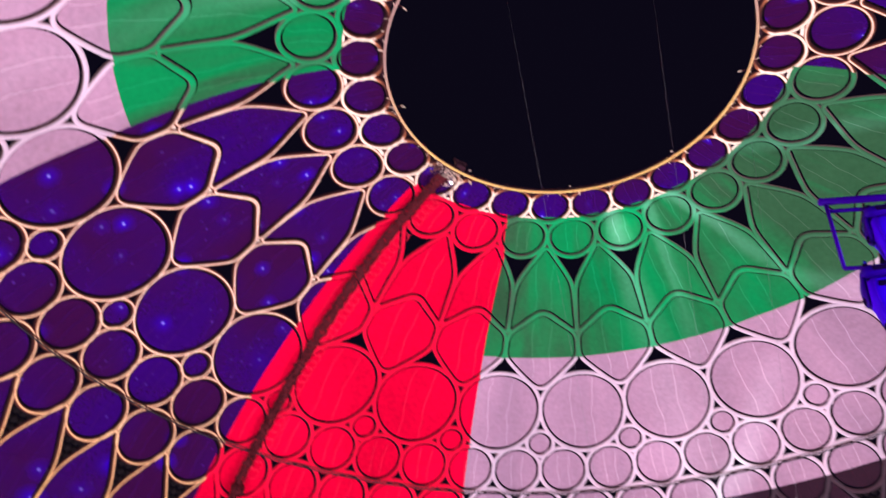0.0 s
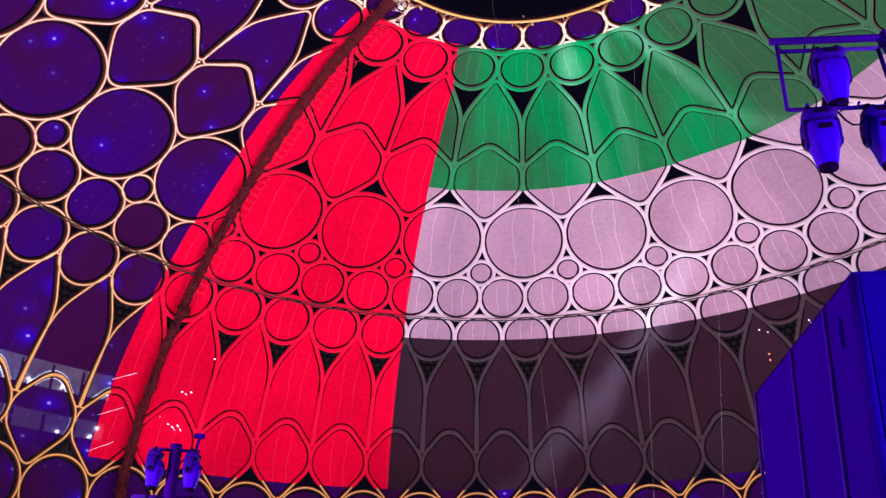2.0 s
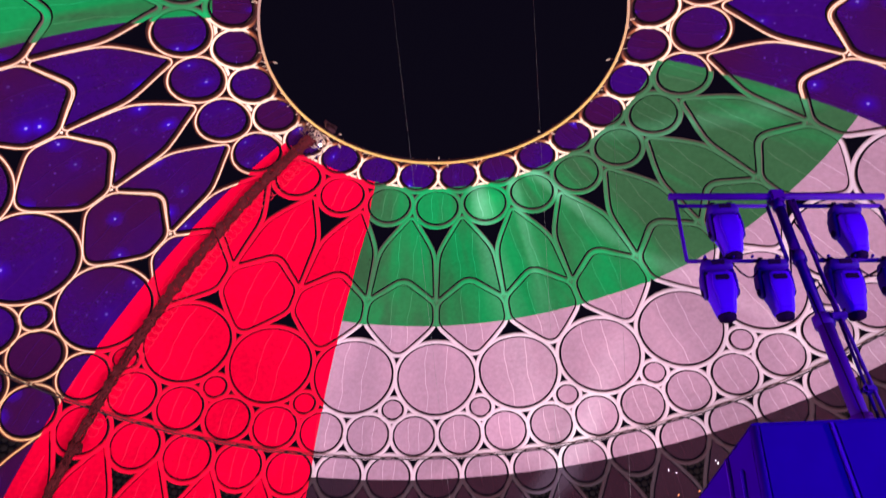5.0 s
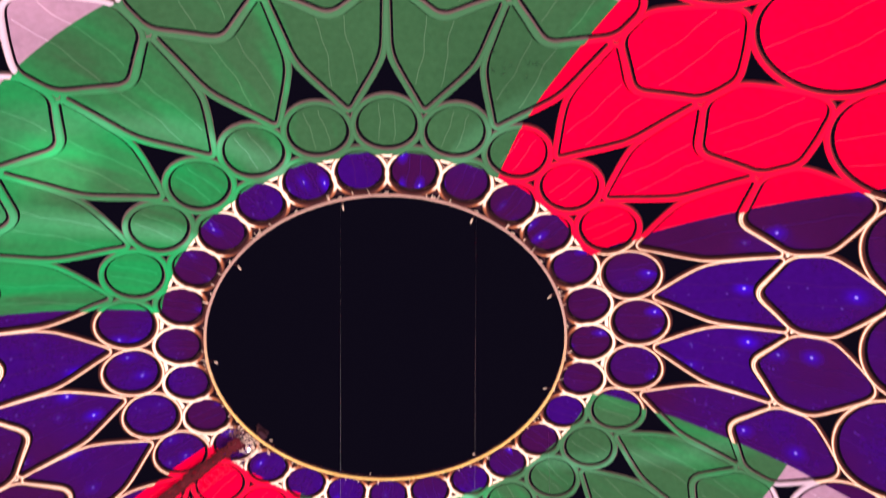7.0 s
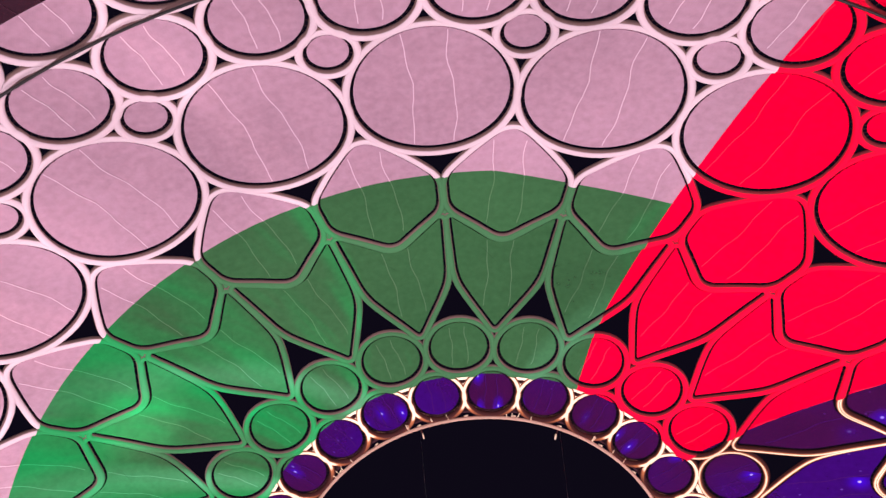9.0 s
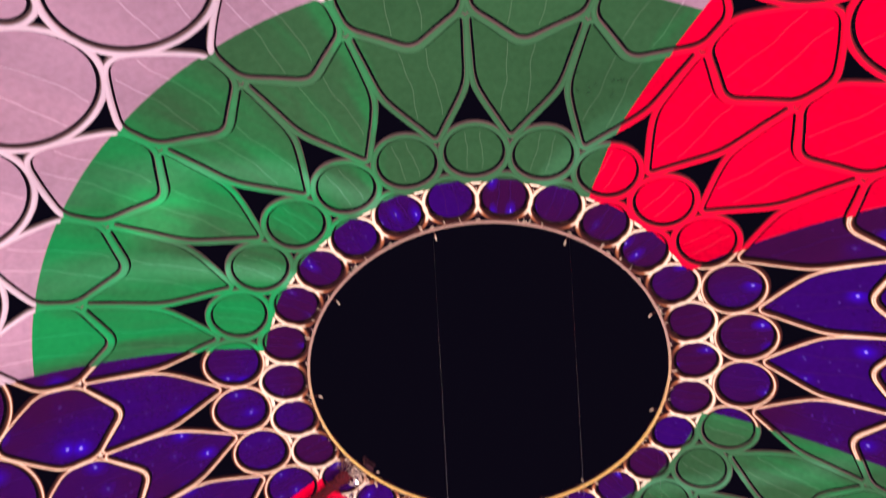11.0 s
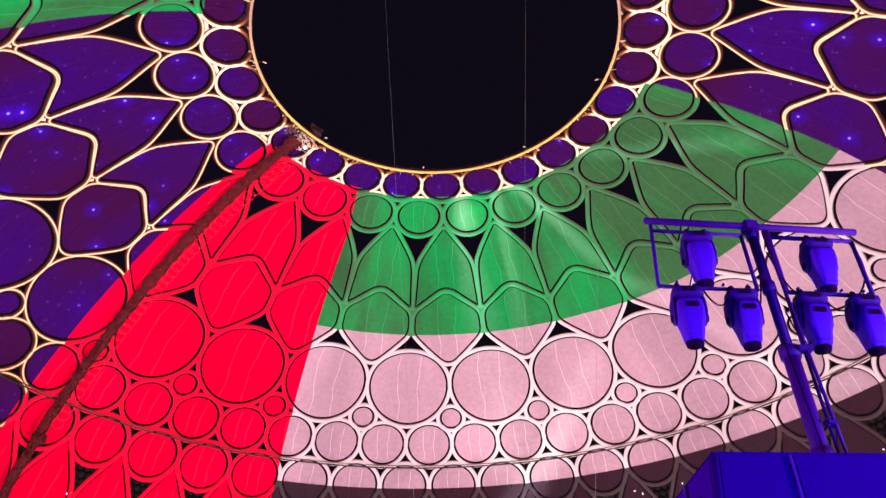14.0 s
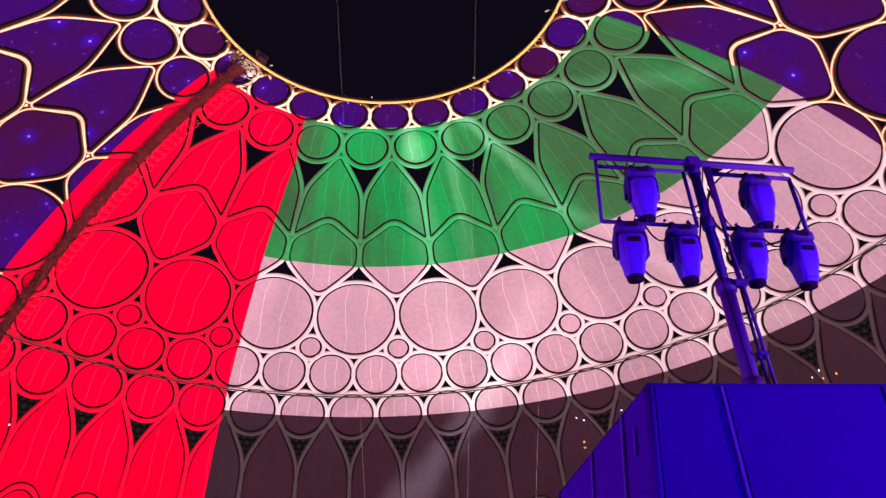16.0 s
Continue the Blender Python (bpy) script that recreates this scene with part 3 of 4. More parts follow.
def web_mesh(name, th0, corners, hole, off):
    """A flat steel web between three tubes, with an opening of the given share."""
    mid = (sum(c[0] for c in corners) / len(corners), sum(c[1] for c in corners) / len(corners))
    outer = rounded(from_sector(th0, corners), [0.25] * len(corners), 3)
    centre = Vector(from_sector(th0, [mid])[0])
    inner = [centre + (p - centre) * hole for p in outer]
    n = len(outer)
    verts = [on_dome(p, th0, o) for o in (off, off + 0.08) for ring in (outer, inner) for p in ring]
    faces = []
    for i in range(n):
        j = (i + 1) % n
        faces += [(i, j, n + j, n + i), (2 * n + j, 2 * n + i, 3 * n + i, 3 * n + j), (i, 2 * n + i, 2 * n + j, j), (n + j, 3 * n + j, 3 * n + i, n + i)]
    me = mesh_of(name, verts, faces, [M_STEEL], smooth=False)
    me.attributes.new("line", "FLOAT", "POINT").data.foreach_set("value", [1.0] * len(verts))
    return me


crown_web = web_mesh("crown_web", 0.385, [(0.0, 0.3715), (0.20, 0.3965), (-0.20, 0.3965)], 0.32, -0.24)
node_web = web_mesh("node_web", 0.676, [(-0.075, 0.6675), (0.075, 0.6675), (0.060, 0.6830), (-0.060, 0.6830)], 0.03, -0.12)
for k in range(SECTORS):
    part("crown_web", crown_web, dome, m=turn(k))
    part("node_web", node_web, dome, m=turn(k))


def node_cluster_mesh():
    """Round dark nodes that fill one triangular opening."""
    bm = bmesh.new()
    for row, (th, xs) in enumerate(((1.121, (-1.25, -0.42, 0.42, 1.25)), (1.134, (-0.84, 0.0, 0.84)), (1.146, (-0.42, 0.42)), (1.157, (0.0,)))):
        for x in xs:
            p = on_dome((x, 0), th, 0.35)
            bmesh.ops.create_icosphere(bm, subdivisions=2, radius=0.43, matrix=Matrix.Translation(p))
    return bm_mesh("node_cluster", bm, M_NODE, True)


nc = node_cluster_mesh()
for k in range(54):
    part("node_cluster", nc, dome, "dark round rubber nodes in a triangular opening", turn(k * 0.5))


# ---- the crown: rim, struts and small lamps round the opening ----
crown = empty("crown_ring", "gold-lit tubular steel rim of the round opening", "ring", "structure", m=Matrix.Translation((0, AXIS_Y, 0)))
TH_RIM = 0.3250


def ring_points(th, off, n=162):
    return [surf(math.tau * k / n, th, off) for k in range(n)]


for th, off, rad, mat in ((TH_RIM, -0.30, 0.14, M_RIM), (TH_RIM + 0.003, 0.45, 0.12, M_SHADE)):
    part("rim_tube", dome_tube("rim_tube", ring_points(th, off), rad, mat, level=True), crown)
part("ring_beam", dome_tube("ring_beam", ring_points(0.3290, 0.20), 0.10, M_SHADE), crown, "shaded steel ring beam")
v, f = joined([pipe([surf(s * math.pi / SECTORS * 0.62, TH_RIM, 0.55), surf(s * 0.12 * math.pi / SECTORS, 0.345, 0.1)], 0.07, 6) for s in (-1, 1)]
              + [pipe([surf(s * math.pi / SECTORS * 0.62, TH_RIM, -0.1), surf(s * 0.12 * math.pi / SECTORS, 0.345, 0.0)], 0.07, 6) for s in (-1, 1)])
strut = mesh_of("strut", v, f, [M_BROWN])


def gusset_mesh():
    """A dark plate between two circles and the rim."""
    w = math.tau / SECTORS
    corner = [(-0.40, TH_RIM + 0.002), (0.40, TH_RIM + 0.002), (0.10, 0.3315), (0.0, 0.345), (-0.10, 0.3315)]
    v = [surf(a * w, th, 0.32) for a, th in corner] + [surf(a * w, th, 0.40) for a, th in corner]
    f = [(0, 1, 2, 3, 4), (9, 8, 7, 6, 5)] + [(i, i + 5, (i + 1) % 5 + 5, (i + 1) % 5) for i in range(5)]
    return mesh_of("gusset_plate", v, f, [M_SHADE], smooth=False)


def rim_fleck_mesh(rng):
    """Uneven pale rods added for bright flecks along the rim, one sector long."""
    w = math.tau / SECTORS
    pieces = []
    for k in range(2):
        a = (rng.random() - 0.5) * 0.9
        th = TH_RIM + rng.uniform(0.001, 0.006)
        pieces.append(pipe([surf(a * w, th, -0.36), surf((a + rng.uniform(-0.05, 0.05)) * w, th + rng.uniform(0.004, 0.009), -0.30)], rng.uniform(0.025, 0.045), 5))
    return mesh_of("rim_bracket", *joined(pieces), [M_CLIP], smooth=False)


fleck_rng = random.Random(31)
flecks = [rim_fleck_mesh(fleck_rng) for _ in range(4)]
gusset = gusset_mesh()
clip_v, clip_f = pipe([surf(0.10 * math.tau / SECTORS, TH_RIM + 0.001, -0.1), surf(0.02 * math.tau / SECTORS, 0.329, -0.25)], 0.07, 6)
clip = mesh_of("rim_clip", clip_v, clip_f, [M_CLIP])
for k in range(SECTORS):
    part("strut", strut, crown, m=turn(k))
    part("gusset_plate", gusset, crown, m=turn(k))
    part("rim_bracket", flecks[(k * 7) % 4], crown, "pale steel flecks along the rim", m=turn(k + 0.5))
    part("rim_clip", clip, crown, "pale steel clip", m=turn(k - 0.05))


def rim_lamp():
    t = empty("rim_lamp", "small dark projector lamp on a bracket at the dome's rim", "lamp", group="lamps round the dome's rim")
    v, f = pipe([(0, 0.35, 0), (0, 0.0, 0.0), (0, -0.25, -0.05)], 0.05, 6)
    part("bracket", mesh_of("bracket", v, f, [M_STEEL]), t)
    v, f = pipe([(0, -0.2, 0.0), (0, -0.35, -0.1), (0, -0.62, -0.30)], [0.05, 0.08, 0.06], 10)
    part("housing", mesh_of("housing", v, f, [M_CLIP]), t)
    return t


lamp0 = rim_lamp()
for k in range(9):
    a = 14 - 3 * k
    m = Matrix.Translation((0, AXIS_Y, 0)) @ turn(a) @ Matrix.Translation(surf(0, TH_RIM, -0.15) + Vector((0, -0.4, 0)))
    if k == 0:
        lamp0.matrix_basis = m
    else:
        copy_thing(lamp0, m)

# ---- netting chute that runs down a meridian from the crown, with its coiled hose ----
CHUTE_A = -4.52


def chute():
    t = empty("cable_chute", "dark brown netting cable chute hanging down the dome's inside", "chute", m=Matrix.Translation((0, AXIS_Y, 0)) @ turn(CHUTE_A))
    rng = random.Random(4)
    verts, faces, n = [], [], 0
    steps = 210
    for i in range(steps + 1):
        th = 0.348 + (1.46 - 0.348) * i / steps
        low = max(0.0, min(1.0, (th - 0.80) / 0.12))
        half = (0.66 - 0.20 * low) + 0.10 * math.sin(i * 0.9) * (0.3 + i / steps) + rng.uniform(-0.12, 0.12) * (1 + low)
        for k in range(7):
            u = k / 3 - 1
            off = -1.0 + 0.35 * u * u + rng.uniform(-0.03, 0.03)
            q = rho(th) * math.sin(th)
            verts.append(surf((u * half + 0.10 * low * math.sin(i * 0.31)) / q, th, off))
    for i in range(steps):
        for k in range(6):
            faces.append((i * 7 + k, i * 7 + k + 1, i * 7 + k + 8, i * 7 + k + 7))
    part("netting", mesh_of("netting", verts, faces, [M_CHUTE]), t)
    for s in (-0.42, 0.0, 0.42):
        pts = []
        for i in range(90):
            th = 0.82 + (1.50 - 0.82) * i / 89
            pts.append(surf((s + rng.uniform(-0.09, 0.09)) / (rho(th) * math.sin(th)), th, -0.7 + rng.uniform(-0.15, 0.15)))
        part("cable", mesh_of("cable", *pipe(pts, 0.13, 5), [M_CHUTE]), t)
    pieces = []
    for i in range(150):
        th = 0.82 + (1.50 - 0.82) * i / 150
        q = rho(th) * math.sin(th)
        pieces.append(pipe([surf(-0.5 / q, th, -0.7), surf(rng.uniform(-0.1, 0.1) / q, th + 0.004, -0.95), surf(0.5 / q, th + rng.uniform(0, 0.010), -0.7)], 0.055, 4))
    tagged(part("lacing", mesh_of("lacing", *joined(pieces), [M_CHUTE]), t), kind="stuff")
    v, f = loft([(-0.55, 0.55, 0.30, 0, 0), (-0.45, 0.78, 0.40, 0, 0), (0.45, 0.74, 0.40, 0, 0), (0.55, 0.50, 0.30, 0, 0)], 16, 4.0)
    part("junction_box", mesh_of("junction_box", v, f, [M_CHUTE]), t, "dark brown junction box", Matrix.Translation(surf(0.1 / 55, 1.098, -0.95)))
    for i in range(46):
        th = 0.372 + (1.08 - 0.372) * i / 46
        q, m = rho(th) * math.sin(th), math.hypot(rho(th), rho_slope(th))
        pts = [surf((1.75 - 0.5 * min(1, i / 30) + 0.62 * math.cos(w)) / q, th + 0.62 * math.sin(w) / m, -0.45) for w in [math.tau * k / 16 for k in range(16)]]
        part("hose_loop", mesh_of("hose_loop", *pipe(pts, 0.034, 4, closed=True), [M_SEAM]), t)
    return t


chute()


def crown_lamp(a, th):
    t = empty("flood_lamp", "lit white flood lamp with a steel yoke on the dome's rim", "lamp", m=Matrix.Translation(dome_point(a, th, -0.9)))
    bm = bmesh.new()
    bmesh.ops.create_uvsphere(bm, u_segments=14, v_segments=8, radius=0.14)
    part("bulb", bm_mesh("bulb", bm, M_LED, True), t)
    v, f = pipe([(-0.5, 0, 0.9), (-0.5, 0, 0), (-0.32, 0, 0)], 0.06, 6)
    part("yoke", mesh_of("yoke", v, f, [M_STEEL]), t)


crown_lamp(-4.25, 0.352)


def sparkle_block(a, th, size, rng):
    """A small bright shackle added for the sparkle on the crown, where the chute hangs."""
    t = empty("rigging_shackle", "small bright steel shackle added for the sparkle under the dome's rim", "shackle", group="shackles above the chute",
              m=Matrix.Translation(dome_point(a, th, -0.55)) @ pose(0, 0, 0, rng.uniform(0, 180), rng.uniform(0, 180), rng.uniform(0, 180)))
    v, f = pipe([(size * math.cos(w), size * 0.6 * math.sin(w), 0) for w in [math.pi * (0.15 + 1.7 * k / 9) for k in range(10)]], size * 0.28, 6)
    part("bow", mesh_of("bow", v, f, [M_CLIP]), t)
    v, f = pipe([(size * 0.9, -size * 0.6, 0), (size * 0.9, size * 0.6, 0)], size * 0.2, 6)
    part("pin", mesh_of("pin", v, f, [M_CLIP]), t)


rig = random.Random(9)
for a, th in ((-4.42, 0.350), (-4.34, 0.342), (-4.18, 0.345), (-4.05, 0.340), (-4.28, 0.362), (-4.55, 0.338), (-4.70, 0.334), (-3.80, 0.335), (-4.9, 0.330)):
    sparkle_block(a, th, rig.uniform(0.14, 0.30), rig)


def cable_tangle(a, th, seed, mat, label):
    """Loose cables that hang in loops where the chute meets the crown."""
    t = empty("cable_tangle", label, "cable", group="loose cables at the crown")
    rng = random.Random(seed)
    for k in range(7):
        pts = [dome_point(a + rng.uniform(-0.30, 0.30), th + rng.uniform(-0.006, 0.030), -0.45 + rng.uniform(-0.25, 0.15)) for _ in range(5)]
        smooth = []
        for i in range(len(pts) - 1):
            p0, p1, p2, p3 = pts[max(i - 1, 0)], pts[i], pts[i + 1], pts[min(i + 2, 4)]
            for q in (0, 0.25, 0.5, 0.75):
                smooth.append(0.5 * (2 * p1 + (p2 - p0) * q + (2 * p0 - 5 * p1 + 4 * p2 - p3) * q * q + (3 * p1 - p0 - 3 * p2 + p3) * q ** 3))
        part("cable", mesh_of("cable", *pipe(smooth, 0.026, 6), [mat]), t)


cable_tangle(-4.35, 0.335, 5, M_CLIP, "loose pale cables looped at the crown above the chute")
cable_tangle(-4.75, 0.332, 8, M_BROWN, "loose brown cables looped at the crown above the chute")


def winch(a):
    t = empty("winch", "small dark winch standing on the dome's rim above the chute", "winch", m=Matrix.Translation((0, AXIS_Y, 0)) @ turn(a) @ Matrix.Translation(surf(0, TH_RIM - 0.004, 0.2)))
    v, f = loft([(0.0, 0.55, 0.30, 0, 0), (0.10, 0.60, 0.34, 0, 0), (0.62, 0.52, 0.32, 0, 0), (0.72, 0.36, 0.22, 0, 0)], 16, 4.0)
    part("housing", mesh_of("housing", v, f, [M_SHADE]), t)
    v, f = pipe([(-0.75, 0, 0.95), (0, 0, 0.95), (0.75, 0, 0.95)], [0.22, 0.16, 0.22], 14)
    part("drum", mesh_of("drum", v, f, [M_SHADE]), t)
    for s in (-0.62, 0.62):
        v, f = pipe([(s, 0, 0.2), (s, 0, 0.6), (s * 0.9, 0, 1.15)], 0.07, 6)
        part("bracket", mesh_of("bracket", v, f, [M_BROWN]), t)


winch(-4.2)


# ---- hoop cable round the dome and the wires that hang from the crown ----
v, f = pipe(ring_points(1.0285, -0.65, 216), 0.085, 6, closed=True)
hoop = new("hoop_cable", mesh_of("hoop_cable", v, f, [M_DARK]))
hoop.location = (0, AXIS_Y, 0)
tagged(hoop, "thin dark hoop cable running round the dome's inside", "cable")
v, f = pipe(ring_points(1.0245, -0.30, 216), 0.075, 6, closed=True)
hoop = new("hoop_cable", mesh_of("hoop_cable", v, f, [M_STEEL]))
hoop.location = (0, AXIS_Y, 0)
tagged(hoop, "thin lit hoop cable running round the dome's inside", "cable")


def hanging_wire(a, low, rad=0.0055):
    top = dome_point(a, TH_RIM, -0.15)
    d = Vector(low) - top
    foot = top + d * (top.z / -d.z)
    v, f = pipe([top, top.lerp(foot, 0.5), foot], rad, 5)
    tagged(new("hanging_wire", mesh_of("hanging_wire", v, f, [M_WIRE])), "thin steel wire hanging from the dome's rim to the ground", "wire", "wires from the crown")


hanging_wire(14, (-2.6, 42.0, 31.8))
hanging_wire(11, (4.9, 42.0, 31.3))
hanging_wire(4.7, (8.96, 50.0, 22.3), 0.006)


# ---- office building outside, seen through the mesh ----
def building(a0, a1):
    t = empty("office_building", "tall office building with lit window bands, seen through the mesh", "building", m=Matrix.Translation((0, AXIS_Y, 0)))
    r, n = 82.0, 24
    w = [PHASE + (a0 + (a1 - a0) * k / n) * math.tau / SECTORS for k in range(n + 1)]

    def band(name, z0, z1, r0, r1, mat, label=""):
        v = []
        for q in w:
            v += [(rr * math.sin(q), rr * math.cos(q), zz) for rr, zz in ((r0, z0), (r0, z1), (r1, z1), (r1, z0))]
        f = [(4 * k + i, 4 * k + (i + 1) % 4, 4 * k + 4 + (i + 1) % 4, 4 * k + 4 + i) for k in range(n) for i in range(4)]
        f += [(0, 1, 2, 3), (4 * n + 3, 4 * n + 2, 4 * n + 1, 4 * n)]
        part(name, mesh_of(name, v, f, [mat], smooth=False), t, label)

    band("wall", 0, 33.4, r, r + 12, M_WALL)
    band("window_band", 33.4, 35.9, r + 0.3, r + 11, M_WINDOW_DIM, "dim band of office windows")
    band("wall", 35.9, 39.0, r, r + 12, M_WALL)
    band("window_band", 39.0, 42.6, r + 0.3, r + 11, M_WINDOW, "lit band of office windows")
    band("wall", 42.6, 50.0, r, r + 12, M_WALL)
    rng = random.Random(21)
    for k in range(34):
        q = w[0] + (w[-1] - w[0]) * rng.random()
        z = rng.choice((33.9, 34.2, 39.6, 39.8, 41.9, 35.0)) + rng.uniform(-0.3, 0.3)
        bm = bmesh.new()
        bmesh.ops.create_icosphere(bm, subdivisions=1, radius=rng.uniform(0.12, 0.30))
        part("office_lamp", bm_mesh("office_lamp", bm, M_OFFICE, True), t, "lit office lamp", Matrix.Translation(((r + 0.1) * math.sin(q), (r + 0.1) * math.cos(q), z)))
    for k in range(0, n + 1):
        q = w[k]
        for z0, z1 in ((31.5, 35.6), (38.6, 42.2)):
            v, f = pipe([(r * math.sin(q), r * math.cos(q), z0), (r * math.sin(q), r * math.cos(q), z1)], 0.18, 4)
            part("mullion", mesh_of("mullion", v, f, [M_DARK], smooth=False), t)


building(-9.4, -4.3)


def light_spark(a, th, mat, size, label):
    """A small glowing ball with a clip, added to stand for a point of light."""
    t = empty("trellis_lamp", label, "lamp", m=Matrix.Translation(dome_point(a, th, -0.25)))
    bm = bmesh.new()
    bmesh.ops.create_icosphere(bm, subdivisions=2, radius=size)
    part("bulb", bm_mesh("bulb", bm, mat, True), t)
    c = dome_point(a, th, 0.1) - dome_point(a, th, -0.25)
    v, f = pipe([c * 0.2, c], 0.06, 6)
    part("clip", mesh_of("clip", v, f, [M_DARK]), t)


WHITE_POINT, AMBER_POINT = "small white glowing ball for a light beyond the dark trellis", "small amber glowing ball for a light beyond the dark trellis"
for a, th in ((1.26, 1.120), (1.325, 1.128), (1.706, 1.124), (1.715, 1.131), (3.50, 1.165), (3.42, 1.172)):
    light_spark(a, th, M_LED, 0.062, WHITE_POINT)
for a, th in ((1.272, 1.170), (1.266, 1.182), (1.462, 1.172), (3.497, 1.180), (3.61, 1.181)):
    light_spark(a, th, M_AMBER, 0.10, AMBER_POINT)
for a, th in ((-4.24, 1.243), (-4.20, 1.246), (-4.16, 1.241), (-4.27, 1.304), (-4.23, 1.308), (-4.19, 1.304), (-4.16, 1.310), (-4.21, 1.312), (-4.35, 1.294), (-4.02, 1.17), (-4.05, 1.172)):
    light_spark(a, th, M_LED, 0.035 + 0.035 * abs(math.sin(a * 91)), "small white glowing ball for a glint on the red-lit trellis")


# glowing tubes that stand for lights behind the mesh, set in front of it
def light_bar(a0, th0, a1, th1):
    t = empty("light_bar", "thin white light bar standing for a light behind the red-lit mesh", "lamp", group="light bars on the trellis")
    p, q = dome_point(a0, th0, -0.35), dome_point(a1, th1, -0.35)
    v, f = pipe([p, p.lerp(q, 0.5), q], 0.018, 6)
    part("tube", mesh_of("tube", v, f, [M_TUBE]), t)
    for e, (a, th) in ((p, (a0, th0)), (q, (a1, th1))):
        v, f = pipe([e, dome_point(a, th, 0.1)], 0.04, 5)
        part("bracket", mesh_of("bracket", v, f, [M_DARK]), t)


light_bar(-4.84, 1.250, -4.66, 1.228)
light_bar(-4.84, 1.312, -4.67, 1.291)
light_bar(-4.82, 1.372, -4.66, 1.351)


# ---- lamp towers ----
def moving_head(vented):
    """A moving-head spotlight that hangs by its base; the top is at z 0. vented: the vent of the head faces the viewer."""
    t = empty("moving_head_light", "dark moving-head spotlight in blue light, hanging lens down", "spotlight", group="moving heads on the lamp tower")
    v, f = loft([(0.0, 0.10, 0.08, 0, 0), (-0.012, 0.155, 0.12, 0, 0), (-0.03, 0.185, 0.14, 0, 0), (-0.10, 0.195, 0.15, 0, 0), (-0.125, 0.185, 0.14, 0, 0), (-0.15, 0.14, 0.11, 0, 0)], 24, 4.0)
    base = part("base", mesh_of("base", v, f, [M_BASE]), t)
    part("display", bm_mesh("display", box_bm((-0.075, -0.160, -0.105), (0.075, -0.145, -0.045), 0.004), M_BLACK), base, "black display window")
    for s in (-1, 1):
        v, f = loft([(-0.10, 0.024, 0.085, s * 0.165, 0.03), (-0.18, 0.030, 0.100, s * 0.182, 0.03), (-0.30, 0.030, 0.105, s * 0.188, 0.025), (-0.42, 0.028, 0.085, s * 0.184, 0.02), (-0.48, 0.018, 0.05, s * 0.176, 0.01)], 16, 3.2)
        arm = part("yoke_arm", mesh_of("yoke_arm", v, f, [M_BASE]), t)
        v, f = pipe([(s * 0.196, 0.02, -0.40), (s * 0.222, 0.02, -0.40)], 0.045, 14)
        part("tilt_cap", mesh_of("tilt_cap", v, f, [M_BLACK]), arm, "black round tilt cap")
        part("clamp", bm_mesh("clamp", box_bm((s * 0.11 - 0.03, -0.03, -0.01), (s * 0.11 + 0.03, 0.03, 0.07), 0.008), M_BLACK), t)
    v, f = loft([(-0.165, 0.09, 0.08, 0, 0), (-0.18, 0.135, 0.125, 0, -0.005), (-0.21, 0.160, 0.150, 0, -0.01), (-0.34, 0.168, 0.165, 0, -0.02), (-0.47, 0.164, 0.162, 0, -0.03),
                 (-0.52, 0.150, 0.150, 0, -0.035), (-0.56, 0.138, 0.142, 0, -0.038), (-0.68, 0.118, 0.124, 0, -0.048), (-0.73, 0.108, 0.112, 0, -0.05), (-0.75, 0.095, 0.10, 0, -0.05)], 28, 4.0)
    head = part("head", mesh_of("head", v, f, [M_FIXTURE]), t)
    v, f = loft([(-0.215, 0.070, 0.012, 0, -0.166), (-0.235, 0.105, 0.020, 0, -0.170), (-0.36, 0.122, 0.026, 0, -0.183), (-0.47, 0.118, 0.026, 0, -0.188), (-0.54, 0.100, 0.024, 0, -0.178), (-0.68, 0.082, 0.020, 0, -0.166), (-0.70, 0.060, 0.012, 0, -0.160)], 20, 4.0)
    part("cover", mesh_of("cover", v, f, [M_FIXTURE]), head)
    if vented:
        v, f = loft([(-0.275, 0.066, 0.008, 0, -0.205), (-0.285, 0.078, 0.010, 0, -0.206), (-0.330, 0.084, 0.010, 0, -0.210), (-0.345, 0.070, 0.008, 0, -0.210)], 16, 3.5)
        part("vent", mesh_of("vent", v, f, [M_BLACK]), head, "dark rounded vent")
    v, f = pipe([(0, -0.05, -0.735), (0, -0.051, -0.765), (0, -0.052, -0.80)], [0.100, 0.108, 0.100], 20)
    part("lens", mesh_of("lens", v, f, [M_BLACK]), head, "black round lens")
    # the supply cable that loops from the base to its rail
    v, f = pipe([(0.15 + 0.07 * math.sin(math.pi * k / 8), 0.10, -0.06 + 0.016 * k - 0.05 * math.sin(math.pi * k / 8)) for k in range(9)], 0.010, 6)
    part("supply_cable", mesh_of("supply_cable", v, f, [M_BLACK]), t, "thin black supply cable")
    return t


def beam(name, p, q, rad, parent, mat=None, sides=10):
    v, f = pipe([p, Vector(p).lerp(Vector(q), 0.5), q], rad, sides)
    return part(name, mesh_of(name, v, f, [mat or M_MAST]), parent)


def bolt_row(parent, pts, mat=None):
    for p in pts:
        v, f = pipe([p, Vector(p) + Vector((0, -0.035, 0))], 0.018, 6)
        part("bolt", mesh_of("bolt", v, f, [mat or M_PAINT]), parent)


# projector pod that carries the mast: local x along its front, y away, z up
POD = Matrix.Translation((2.22, 6.85, 0)) @ Matrix.Rotation(math.atan2(0.10, 0.995), 4, "Z")


